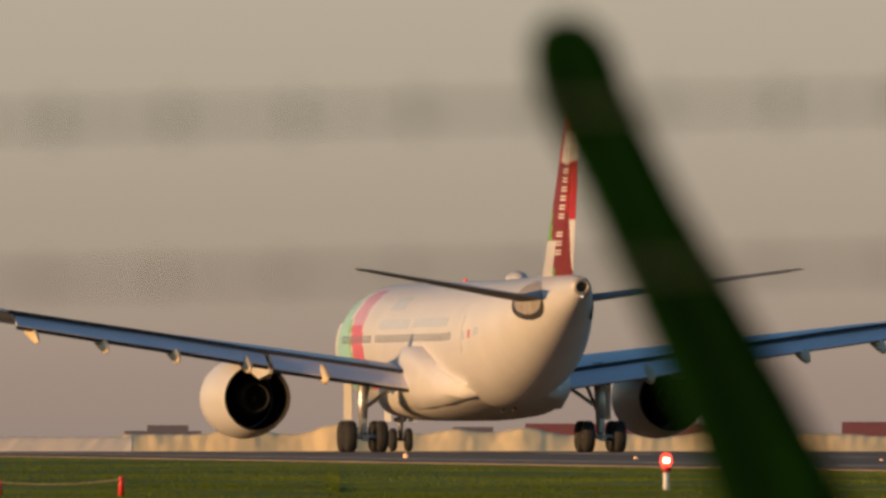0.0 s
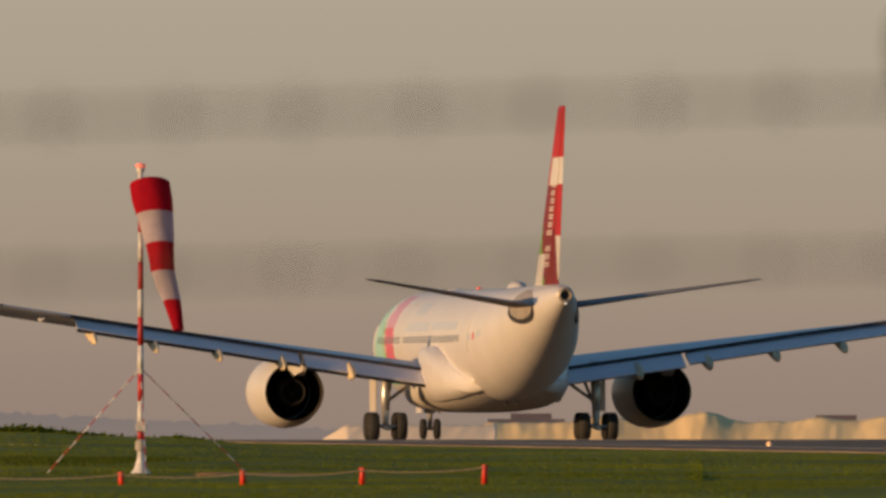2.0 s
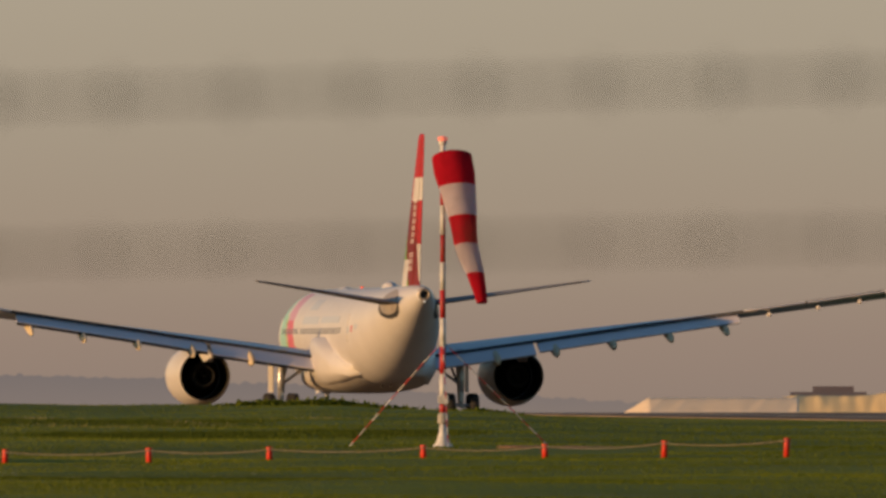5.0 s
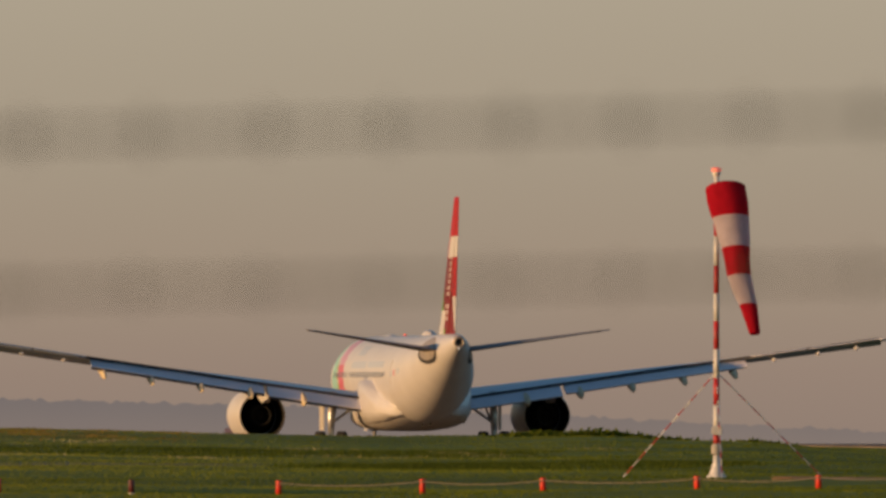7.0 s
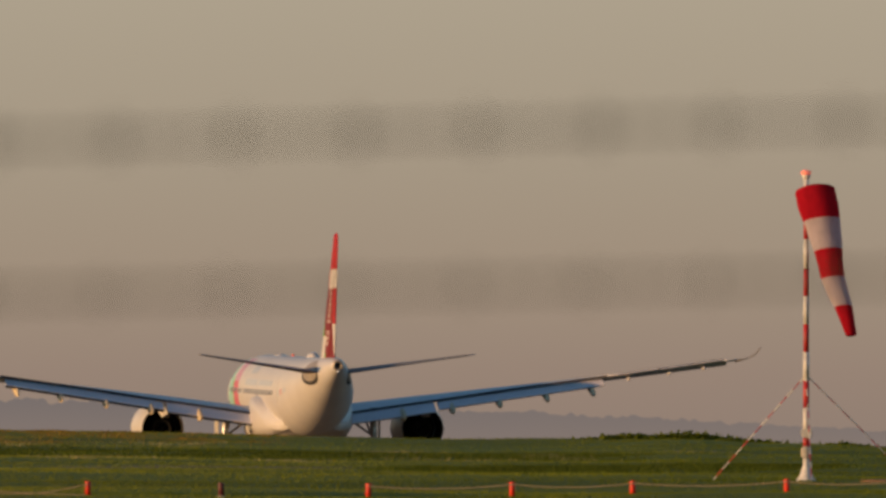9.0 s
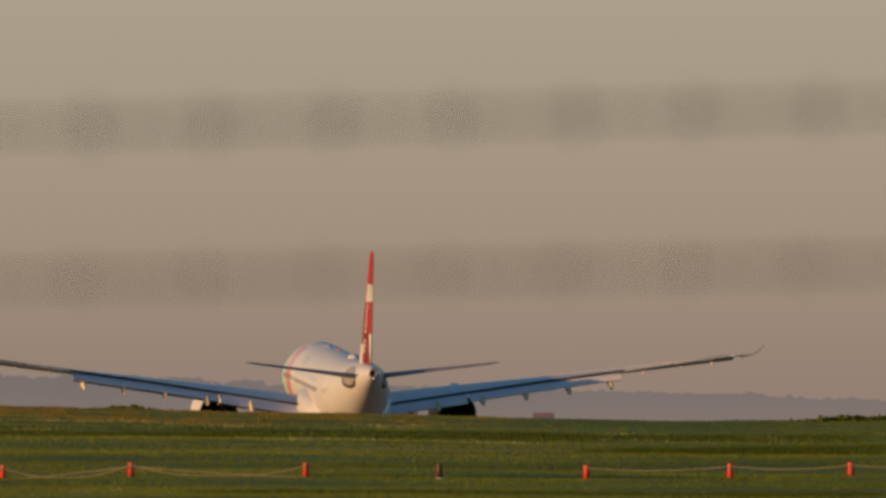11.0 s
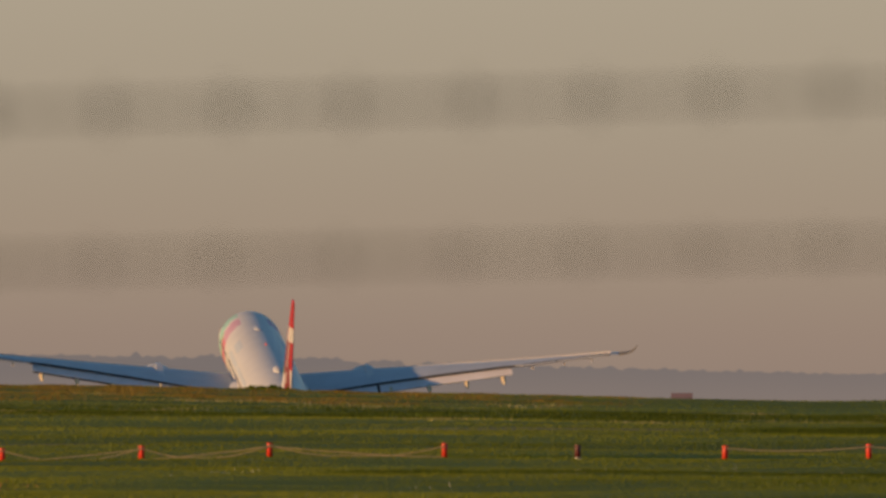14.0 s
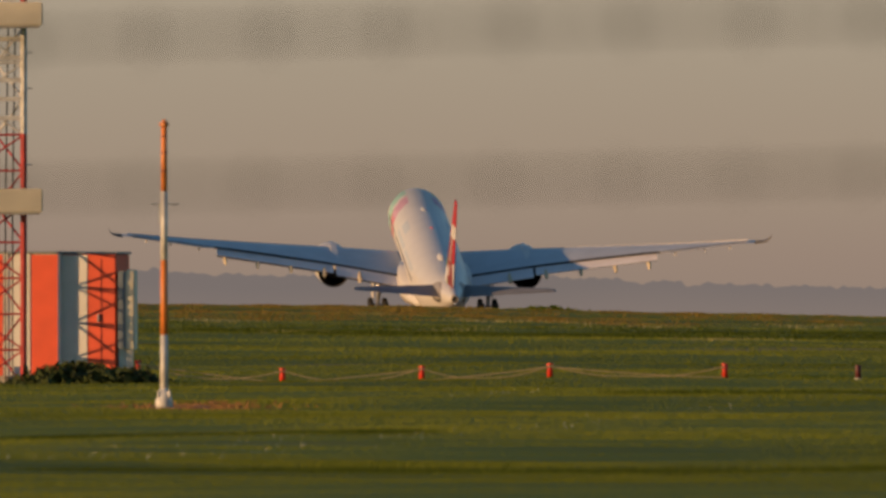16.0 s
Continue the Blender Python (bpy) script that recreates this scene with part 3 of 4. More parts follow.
    # lettering on the fin, as plain bars
    for i in range(11):
        if i == 3:
            continue
        u0 = 0.17 + i * 0.042
        for sx in (-1, 1):
            for c0, c1, v0, v1 in ((0.52, 0.70, 0.0, 0.008), (0.52, 0.70, 0.015, 0.023)):
                pts = []
                for u in (u0 + v0, u0 + v1):
                    z, le, te = fin_sec(u)
                    c = le - te
                    row = []
                    for f in (c0, c1):
                        h = 0.105 * c * (1.35 * math.sqrt(f) * (1 - f) + 0.015) * (0.85 + 0.15 * (1 - u)) + 0.012
                        row.append((sx * h, le - f * c, z))
                    pts.append(row + [(row[1][0] - sx * 0.06, row[1][1], z), (row[0][0] - sx * 0.06, row[0][1], z)])
                part("lettering_bar", loft(pts), LETTER, plane)

    # tailplane
    for sx in (-1, 1):
        stab = part("stabilizer", loft([airfoil(sx * x, le, te, z, 0.11) for x, le, te, z in ((0.4, -20.8, -27.4, 6.55), (2.2, -22.6, -28.1, 6.8), (6.0, -26.2, -29.7, 7.38), (9.5, -29.4, -31.2, 7.9), (9.7, -30.2, -31.3, 7.93))]), [STABSHADE, STABLIT], plane, "grey swept tailplane, shaded below and lit on top in its paint", True)
        # upward faces take the lit colour, the rest the shaded one
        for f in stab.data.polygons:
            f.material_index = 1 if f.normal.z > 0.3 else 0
        part("elevator_gap", loft([[(sx * x, y, z + 0.06), (sx * x, y - 0.05, z + 0.06), (sx * x, y - 0.05, z - 0.05), (sx * x, y, z - 0.05)] for x, y, z in ((1.9, -26.6, 6.76), (9.2, -30.6, 7.86))]), GAPSHADE, stab)
        for nm, q0, size, dz, mat, lab in (("trim_slot", 0.015, 1.12, -0.16, GAPSHADE, "dark slot round the tailplane root"), ("trim_plate", 0.035, 1.0, 0.0, MIDGREY, "grey oval plate at the tailplane root")):
            pts = []
            for s in np.linspace(-0.985, 0.985, 15):
                half = size * 2.2 * math.sqrt(1 - s * s)
                zz = 6.72 + dz + size * 0.72 * s
                row = []
                for q, way in ((q0, 1), (-0.06, -1)):
                    for f in (-1, -0.6, -0.2, 0.2, 0.6, 1):
                        yy = -24.9 + way * f * half + 0.25 * s
                        zc, r = fuse_at(yy)
                        e = max(-0.98, min(0.98, (zz - zc) / r))
                        row.append((sx * ((r + q) * math.sqrt(1 - e * e)), yy, zc + (r + q) * e))
                pts.append(row)
            part(nm, loft(pts), mat, plane, lab)
        fair = [(4.5, 3.9, 2.7, 2.3), (3.0, 4.4, 3.1, 2.0), (0.0, 4.72, 3.45, 1.95), (-3.0, 4.7, 3.6, 1.9), (-5.5, 4.25, 3.45, 1.95), (-8.0, 3.6, 3.0, 2.1), (-10.0, 3.15, 2.3, 2.35), (-11.5, 2.95, 1.5, 2.6)]
        part("wing_root_fairing", loft([[(sx * 1.6, y, zt + 0.1), (sx * 2.55, y, zt + 0.05), (sx * (w - 0.15), y, zt - 0.06), (sx * w, y, zt - (0.5 if zt > 3.5 else 0.15)), (sx * (w + 0.02), y, min(2.7, zt - 0.55) if zt > 3.5 else zb + 0.12), (sx * (w - 0.4), y, zb), (sx * 0.6, y, zb + 0.3)] for y, zt, w, zb in fair]), WHITE, plane, "", True)

    # wings
    wings, engines = [], []
    for sx in (-1, 1):
        root = thing("wing", "", "", None)
        root.parent = plane
        tagged(root, "blue-grey swept wing with flaps lowered")
        root.matrix_basis = pose(sx * 2.8, 0, 3.2)
        off = Vector((-sx * 2.8, 0, -3.2))

        def wpart(name, bm, mat, label="", smooth=False):
            bmesh.ops.translate(bm, vec=off, verts=bm.verts)
            return part(name, bm, mat, root, label, smooth)
        xs = [0.5, 2.8, 5, 7.5, 9.4, 10.5, 13, 16, 19.5, 23, 27, 30, 30.8]
        secs = []
        for x in xs:
            le, te, z = wing_line(x)
            secs.append(airfoil(sx * x, le, te + (1.35 if x < 22 else 0.9) * (1 if x < 30.5 else 0.3), z, float(np.interp(x, [0, 10, 31], [0.095, 0.105, 0.10])), -washout(x) / (le - te)))
        wpart("wing_box", loft(secs), GREYW, "", True)
        # sharklet curving up at the tip
        tips = []
        for x, le, te, z in ((30.75, -6.65, -9.0, 7.36), (31.25, -7.2, -9.25, 7.46), (31.65, -7.9, -9.5, 7.6), (31.95, -8.6, -9.8, 7.83), (32.15, -9.3, -10.1, 8.13), (32.25, -9.7, -10.2, 8.35)):
            c = le - te
            k = min(1.0, max(0.0, (x - 30.75) / 1.0))
            tips.append([(sx * (x - 0.05 * c * k * h), le - f * c, z + 0.05 * c * h * (1 - k)) for f, h in ((0, 0), (0.3, 1), (0.7, 0.6), (1, 0), (0.7, -0.6), (0.3, -1))])
        wpart("sharklet", loft(tips), STABSHADE, "", True)
        # flaps and ailerons
        for nm, x0, x1, ch, ang, mat in (("flap", 2.9, 9.6, 2.5, 17, FLAP), ("flap", 9.85, 21.4, 2.1, 17, FLAP), ("aileron", 21.7, 25.2, 1.25, -7, FLAP), ("aileron", 25.35, 29.8, 1.05, -7, FLAP)):
            rows = []
            for x in np.linspace(x0, x1, 6):
                le, te, z = wing_line(x)
                hinge = te + (1.55 if x < 22 else 0.95)
                cc = ch * (1.0 if x < 10 else float(np.interp(x, [10, 21.4, 30], [1.0, 0.82, 0.75])))
                ca, sa = math.cos(radians(ang)), math.sin(radians(ang))
                pts = [(0, 0.0), (0.25, 0.045), (0.6, 0.035), (1, 0.012), (1, -0.012), (0.6, -0.05), (0.25, -0.08), (0, -0.05)]
                zz = z - 0.02 + 0.8 * washout(x)
                rows.append([(sx * x, hinge - (u * ca + h * sa) * cc, zz + (-u * sa + h * ca) * cc) for u, h in pts])
            wpart(nm, loft(rows), mat)
            # added lip imitates the shaded flap underside, deeper on the left wing
            lip = (0.15 if sx < 0 else 0.05) * (1.0 if x1 < 22 else 0.6)
            ends = [Vector(q[4]) for q in rows]
            wpart("flap_shade_lip", loft([[(e.x, e.y + 0.25, e.z + 0.06), (e.x, e.y + 0.05, e.z - 0.004), (e.x, e.y + 0.10, e.z - lip), (e.x, e.y + 0.30, e.z - lip)] for e in ends]), GAPSHADE if x1 < 22 else GREYW)
        # spoiler line, a dark bar for the shadow in the flap gap, and slats
        rows = []
        for x in np.linspace(3.2, 29.8, 12):
            le, te, z = wing_line(x)
            f = 1.0 if x < 21.5 else 0.6
            rows.append([(sx * x, te + a * f, z + washout(x) + h) for a, h in ((1.15, 0.135), (0.95, 0.125), (0.95, -0.05), (1.15, -0.05))])
        wpart("flap_gap_shade", loft(rows), GAPSHADE)
        rows = []
        for x in np.linspace(3.6, 30.2, 14):
            le, te, z = wing_line(x)
            rows.append([(sx * x, le + 0.32, z - 0.28), (sx * x, le + 0.22, z - 0.05), (sx * x, le - 0.35, z + 0.16), (sx * x, le - 0.2, z - 0.1)])
        wpart("slat", loft(rows), FLAP)
        for x in (7.3, 10.8, 14.1, 17.4, 20.6):
            le, te, z = wing_line(x)
            k = float(np.interp(x, [7, 18], [1.0, 0.75]))
            wpart("flap_track_fairing", loft([ring_y(y, zz, w * k, h * k, sx * x, 14) for y, zz, w, h in ((te + 3.4, z - 0.35, 0.08, 0.08), (te + 2.2, z - 0.55, 0.24, 0.3), (te + 0.6, z - 0.72, 0.27, 0.40), (te - 0.6, z - 0.9, 0.22, 0.36), (te - 1.5, z - 1.05, 0.06, 0.1))]), FAIRING, "", True)
        for x in (23.2, 26.0, 28.4):
            le, te, z = wing_line(x)
            wpart("hinge_fairing", loft([ring_y(y, z - 0.22, 0.1, h, sx * x, 10) for y, h in ((te + 1.6, 0.05), (te + 0.7, 0.16), (te - 0.05, 0.05))]), FLAP)
        wings.append(root)

        # engine
        ex, ez = sx * 9.37, 2.42
        eng = part("engine", loft([ring_y(y, ez, r, r, ex, 48) for y, r in ((10.3, 1.42), (10.55, 1.55), (10.3, 1.66), (9.4, 1.78), (8.0, 1.83), (6.5, 1.80), (5.0, 1.68), (3.4, 1.52), (3.2, 1.49))], caps=False), WHITE, plane, "white engine nacelle with a dark nozzle", True)
        engines.append(eng)
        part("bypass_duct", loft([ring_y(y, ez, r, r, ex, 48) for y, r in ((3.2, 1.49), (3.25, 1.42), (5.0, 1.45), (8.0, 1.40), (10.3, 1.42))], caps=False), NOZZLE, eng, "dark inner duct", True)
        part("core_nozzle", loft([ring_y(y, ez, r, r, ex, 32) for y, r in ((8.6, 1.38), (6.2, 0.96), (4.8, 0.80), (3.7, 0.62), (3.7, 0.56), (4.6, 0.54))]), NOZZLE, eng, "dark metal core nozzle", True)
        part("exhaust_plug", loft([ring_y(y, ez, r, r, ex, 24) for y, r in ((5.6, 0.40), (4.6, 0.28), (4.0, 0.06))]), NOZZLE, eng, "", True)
        part("pylon", loft([[(ex - w, y, z0), (ex + w, y, z0), (ex + w, y, z1), (ex - w, y, z1)] for y, w, z0, z1 in ((9.0, 0.1, 4.1, 4.4), (6.0, 0.28, 3.9, 4.7), (3.6, 0.3, 3.6, 4.5), (1.0, 0.26, 3.25, 4.3), (-1.2, 0.08, 3.5, 3.95))]), WHITE, eng)

        # main gear
        gx, gy = sx * 5.34, -1.84
        gear = part("main_gear_strut", tube([(gx - sx * 0.1, gy, 4.0), (gx, gy, 2.2), (gx, gy, 0.75)], [0.26, 0.24, 0.17], 16), METAL, plane, "steel landing gear leg", True)
        part("piston", tube([(gx, gy, 1.5), (gx, gy, 0.7)], 0.13, 12), METAL, gear)
        part("side_brace", tube([(gx, gy, 1.9), (gx - sx * 2.1, gy + 0.3, 3.4)], 0.09, 10), METAL, gear)
        part("drag_brace", tube([(gx, gy, 1.5), (gx - sx * 0.5, gy + 1.4, 3.2)], 0.08, 10), METAL, gear)
        part("bogie_beam", tube([(gx, gy - 1.1, 0.62), (gx, gy + 1.1, 0.72)], 0.14, 12), METAL, gear)
        part("torque_link", box(gx - 0.12, gx + 0.12, gy - 0.55, gy - 0.15, 0.85, 1.5, 0.03), METAL, gear)
        part("leg_door", box(gx + sx * 0.45 - 0.04, gx + sx * 0.45 + 0.04, gy + 0.15, gy + 2.1, 1.45, 3.75, 0.02, m=Matrix.Translation((gx, gy, 0)) @ pose(0, 0, 0, 0, 0, -sx * 2) @ Matrix.Translation((-gx, -gy, 0))), WHITE, gear, "pale leg door")
        for dy in (-1.0, 1.0):
            part("axle", tube([(gx - 0.95, gy + dy, 0.70), (gx + 0.95, gy + dy, 0.70)], 0.09, 10), METAL, gear)
            for dx in (-0.70, 0.70):
                part("wheel", wheel(gx + dx, gy + dy, 0.70, 0.70, 0.50), RUBBER, gear, "black tyre", True)
    # nose gear
    ny = 23.5
    gear = part("nose_gear_strut", tube([(0, ny, 2.3), (0, ny, 0.52)], [0.16, 0.11], 14), METAL, plane, "steel nose gear leg", True)
    part("drag_brace", tube([(0, ny, 1.2), (0, ny + 1.6, 2.3)], 0.06, 8), METAL, gear)
    part("axle", tube([(-0.5, ny, 0.53), (0.5, ny, 0.53)], 0.07, 8), METAL, gear)
    for dx in (-0.36, 0.36):
        part("wheel", wheel(dx, ny, 0.53, 0.53, 0.32), RUBBER, gear, "black tyre", True)
    part("landing_light", box(-0.3, 0.3, ny + 0.1, ny + 0.25, 1.35, 1.55, 0.03), METAL, gear)
    for sx in (-1, 1):
        part("gear_door", box(sx * 0.55 - 0.03, sx * 0.55 + 0.03, ny - 0.9, ny + 1.2, 1.35, 2.3, 0.02), WHITE, plane)
    return plane, wings, engines


PLANE, WINGS, ENGINES = build_airliner()


# ---- windsock ----
def build_windsock():
    d = 443.0
    base = at(-394, d)
    base.z = ground_z(base.x, base.y)
    ob = thing("windsock_mast", "red and white banded windsock mast on a white conical foot", "mast", Matrix.Translation(base))
    part("foot", loft([ring_z(z, r, n=20) for z, r in ((-0.15, 0.25), (0.02, 0.22), (0.07, 0.16), (0.33, 0.08), (0.5, 0.072))]), POLEWHITE, ob, "white conical foot", True)
    edges = [0.42, 0.76, 0.97, 1.62, 2.23, 2.87, 3.5, 4.12, 4.74, 5.40, 6.05, 6.75]
    for i, (z0, z1) in enumerate(zip(edges, edges[1:])):
        r = 0.072 - 0.018 * z0 / 6.6
        part("mast_section", loft([ring_z(z0, r, n=14), ring_z(z1, r, n=14)]), POLERED if i % 2 else POLEWHITE, ob, "", True)
    part("collar", loft([ring_z(z, r, n=14) for z, r in ((0.50, 0.07), (0.53, 0.12), (0.70, 0.12), (0.76, 0.07))]), CONCRETE, ob)
    part("junction_box", box(-0.11, 0.13, -0.12, 0.06, 0.95, 1.15, 0.02), POLEWHITE, ob)
    part("obstruction_light", loft([ring_z(z, r, n=14) for z, r in ((6.84, 0.075), (6.86, 0.115), (6.92, 0.115), (6.95, 0.05))]), glow("mast_lamp", (0.9, 0.22, 0.15), 0.35), ob, "pale red lamp on top")
    part("lamp_neck", loft([ring_z(z, r, n=14) for z, r in ((6.73, 0.05), (6.78, 0.09), (6.84, 0.1))]), POLEWHITE, ob)
    part("swivel_arm", tube([(0, 0, 6.52), (0.18, -0.1, 6.52), (0.30, -0.14, 6.46)], 0.022, 8), METAL, ob)
    rim = [(0.20 + 0.40 * math.cos(t), -0.1 + 0.30 * math.sin(t), 6.46 - 0.10 * math.sin(t)) for t in np.linspace(0, 2 * math.pi, 25)]
    part("hoop", tube(rim, 0.02, 6), METAL, ob)

    sock = thing("windsock", "limp red and white banded windsock hanging from its mast", "windsock", Matrix.Translation(base + Vector((0.26, -0.1, 6.44))))
    # axis from the hoop to the tail end: offset, drop and radius along it
    ax = [(-0.06, 0.0, 0.448), (0.0, -0.30, 0.45), (0.056, -0.64, 0.41), (0.114, -0.985, 0.364), (0.170, -1.30, 0.315), (0.209, -1.62, 0.29),
          (0.243, -1.934, 0.262), (0.33, -2.25, 0.237), (0.444, -2.593, 0.195), (0.515, -2.91, 0.160), (0.583, -3.23, 0.121)]

    def cloth_ring(z0, j, n=40):
        """One point of the cloth: folds, and an edge that rises towards the viewer."""
        zs = [-a[1] for a in ax]
        x, r = (float(np.interp(-z0, zs, [a[i] for a in ax])) for i in (0, 2))
        t = 2 * math.pi * j / n
        u = -z0 / 3.23
        w = 1 + 0.05 * noise.noise((3 * math.cos(t), 3 * math.sin(t), u * 7)) + 0.035 * u * math.sin(5 * t + 9 * u)
        return (x + w * r * math.cos(t), 0.8 * w * r * math.sin(t), z0 - 0.24 * r * math.sin(t) + 0.05 * r * math.cos(t))
    hem = [[cloth_ring(0.0, j) for j in range(40)]]
    for k, dz in ((1.0, 0.035), (0.95, 0.075), (0.84, 0.10), (0.66, 0.115)):
        hem.append([(-0.06 + (p[0] + 0.06) * k, p[1] * k, p[2] * (0.5 + 0.5 * k) + dz) for p in hem[0]])
    part("mouth_hem", loft(hem, caps=False), SOCKRED, sock, "rolled red hem of the mouth", True)
    cuts = [0.0, -0.64, -1.31, -1.94, -2.58, -3.23]
    for i, (z0, z1) in enumerate(zip(cuts, cuts[1:])):
        rows = [[cloth_ring(z, j) for j in range(40)] for z in np.linspace(z0, z1, 10)]
        part("cloth_band", loft(rows, caps=False), SOCKWHITE if i % 2 else SOCKRED, sock, "white cloth band" if i % 2 else "red cloth band", True)
    # guy ropes with red and white sleeves
    for gx, gy in ((-2.15, 1.6), (2.45, 2.2), (0.1, -2.4)):
        p0, p1 = base + Vector((0, 0, 2.36)), base + Vector((gx, gy, 0))
        p1.z = ground_z(p1.x, p1.y) - 0.05
        guy = thing("guy_rope", "guy rope with red and white sleeves staying the mast", "rope", group="guy ropes of the mast")
        n = 15
        for i in range(n):
            a, b = p0.lerp(p1, i / n), p0.lerp(p1, (i + 1) / n)
            part("rope_sleeve", tube([a, b], 0.012, 6), POLERED if i % 2 else POLEWHITE, guy)
    return sock, base


SOCK, SOCK_BASE = build_windsock()


# ---- marker posts and ropes ----
POSTS = [(214, 132), (-2, 137), (-213, 143), (-428, 145), (-701, 148), (-914, 150), (-1169, 153), (-1429, 153), (-1665, 149), (-1975, 152), (-2202, 153), (-2448, 158), (-2703, 143), (-2960, 150)]


def build_posts():
    d = 400.0
    tops = {}
    for a, b in POSTS:
        p = at(a, d)
        p.z = ground_z(p.x, p.y) - 0.02
        h = max(0.3, down(b - 12, d) - p.z)
        dark = a == -1429
        ob = thing("marker_post", "dark maroon marker post with a white tip at its foot" if dark else "short bright red plastic marker post in grass", "marker post", Matrix.Translation(p) @ pose(0, 0, 0, 0, random.uniform(-3, 3), 0), group="row of marker posts")
        part("stake", loft([ring_z(z, r, n=14) for z, r in ((0, 0.062), (h - 0.02, 0.060), (h, 0.05))]), POSTDARK if dark else POSTRED, ob, "", True)
        part("cap", loft([ring_z(z, r, n=14) for z, r in ((h - 0.03, 0.066), (h + 0.005, 0.066), (h + 0.015, 0.05))]), POSTDARK if dark else POSTRED, ob)
        if dark:
            part("foot_sleeve", loft([ring_z(z, 0.07, n=12) for z in (0.0, 0.05)]), POLEWHITE, ob)
        tops[a] = p + Vector((0, -0.07, h))
    order = sorted(tops)
    for a0, a1 in zip(order, order[1:]):
        if -1429 in (a0, a1) or a0 > 200 or a0 < -2800:
            continue
        pa, pb = tops[a0], tops[a1]
        double = a1 < -1429
        for k in range(2 if double else 1):
            pts = []
            for i in range(13):
                u = i / 12
                p = pa.lerp(pb, u)
                sag = 0.07 if not double else (0.24 if k == 0 else 0.15)
                p.z -= (0.04 + 4 * sag * u * (1 - u)) if k == 0 else 0.06 + (0.22 * u if int(abs(a0)) % 2 else 0.22 * (1 - u)) + 2 * 0.05 * u * (1 - u)
                p.z = max(p.z, ground_z(p.x, p.y) + 0.02) + 0.008 * noise.noise((i * 0.7, a0, k))
                pts.append(p)
            tagged(part("rope", tube(pts, 0.012, 6), ROPE, None), "sagging tan rope strung between marker posts", "rope", "ropes between the posts")


build_posts()


# ---- red field lamp ----
def field_lamp():
    p = at(1179, 440)
    p.z = down(141, 440)
    ob = thing("field_lamp", "lit red lamp on a short white stake in grass", "lamp", Matrix.Translation(p))
    part("stake", loft([ring_z(z, r, n=12) for z, r in ((-0.15, 0.07), (0.38, 0.07), (0.4, 0.04))]), POLEWHITE, ob)
    part("housing", loft([ring_z(z, r, n=14) for z, r in ((0.36, 0.06), (0.42, 0.12), (0.5, 0.12))]), POLERED, ob)
    lens = part("lens", loft([ring_z(z, r, n=16) for z, r in ((0.5, 0.09), (0.6, 0.14), (0.74, 0.12), (0.8, 0.05))]), BEACON, ob, "glowing red lens", True)
    part("bulb", loft([ring_z(z, r, 0, -0.1, n=14) for z, r in ((0.58, 0.03), (0.60, 0.075), (0.68, 0.075), (0.70, 0.03))]), LAMPCORE, lens)


field_lamp()
for a, b, d in ((718, 84, 770), (1125, 90, 760), (1560, 95, 730)):
    p = at(a, d)
    p.z = down(b + 6, d) 
    ob = thing("runway_light", "small amber runway edge light at the asphalt edge", "runway light", Matrix.Translation(p), "runway edge lights")
    part("stem", loft([ring_z(z, 0.05, n=10) for z in (-0.4, 0.1)]), METAL, ob)
    part("lens", loft([ring_z(z, r, n=12) for z, r in ((0.1, 0.09), (0.2, 0.1), (0.28, 0.04))]), glow("amber_lens", (1.0, 0.55, 0.25), 0.25), ob)


def soil_patch(cx, cy, rx, ry, label):
    """A ragged patch of bare soil lying on the grass."""
    rows = []
    for r in (1.0, 0.8, 0.55, 0.3, 0.05):
        row = []
        for t in np.linspace(0, 2 * math.pi, 48, endpoint=False):
            e = r * (1 + 0.3 * noise.noise((2 * math.cos(t), 2 * math.sin(t), 0.5 + cx)))
            x, y = cx + rx * e * math.cos(t), cy + ry * e * math.sin(t)
            row.append((x, y, ground_z(x, y) + (0.006 if r < 1 else -0.02)))
        rows.append(row)
    tagged(part("bare_soil_patch", loft(rows), EARTH, None, smooth=True), label, "soil patch", kind="structure")


WORN = at(-195, 446)
soil_patch(WORN.x, WORN.y, 1.6, 12, "strip of worn bare soil beside the windsock mast")


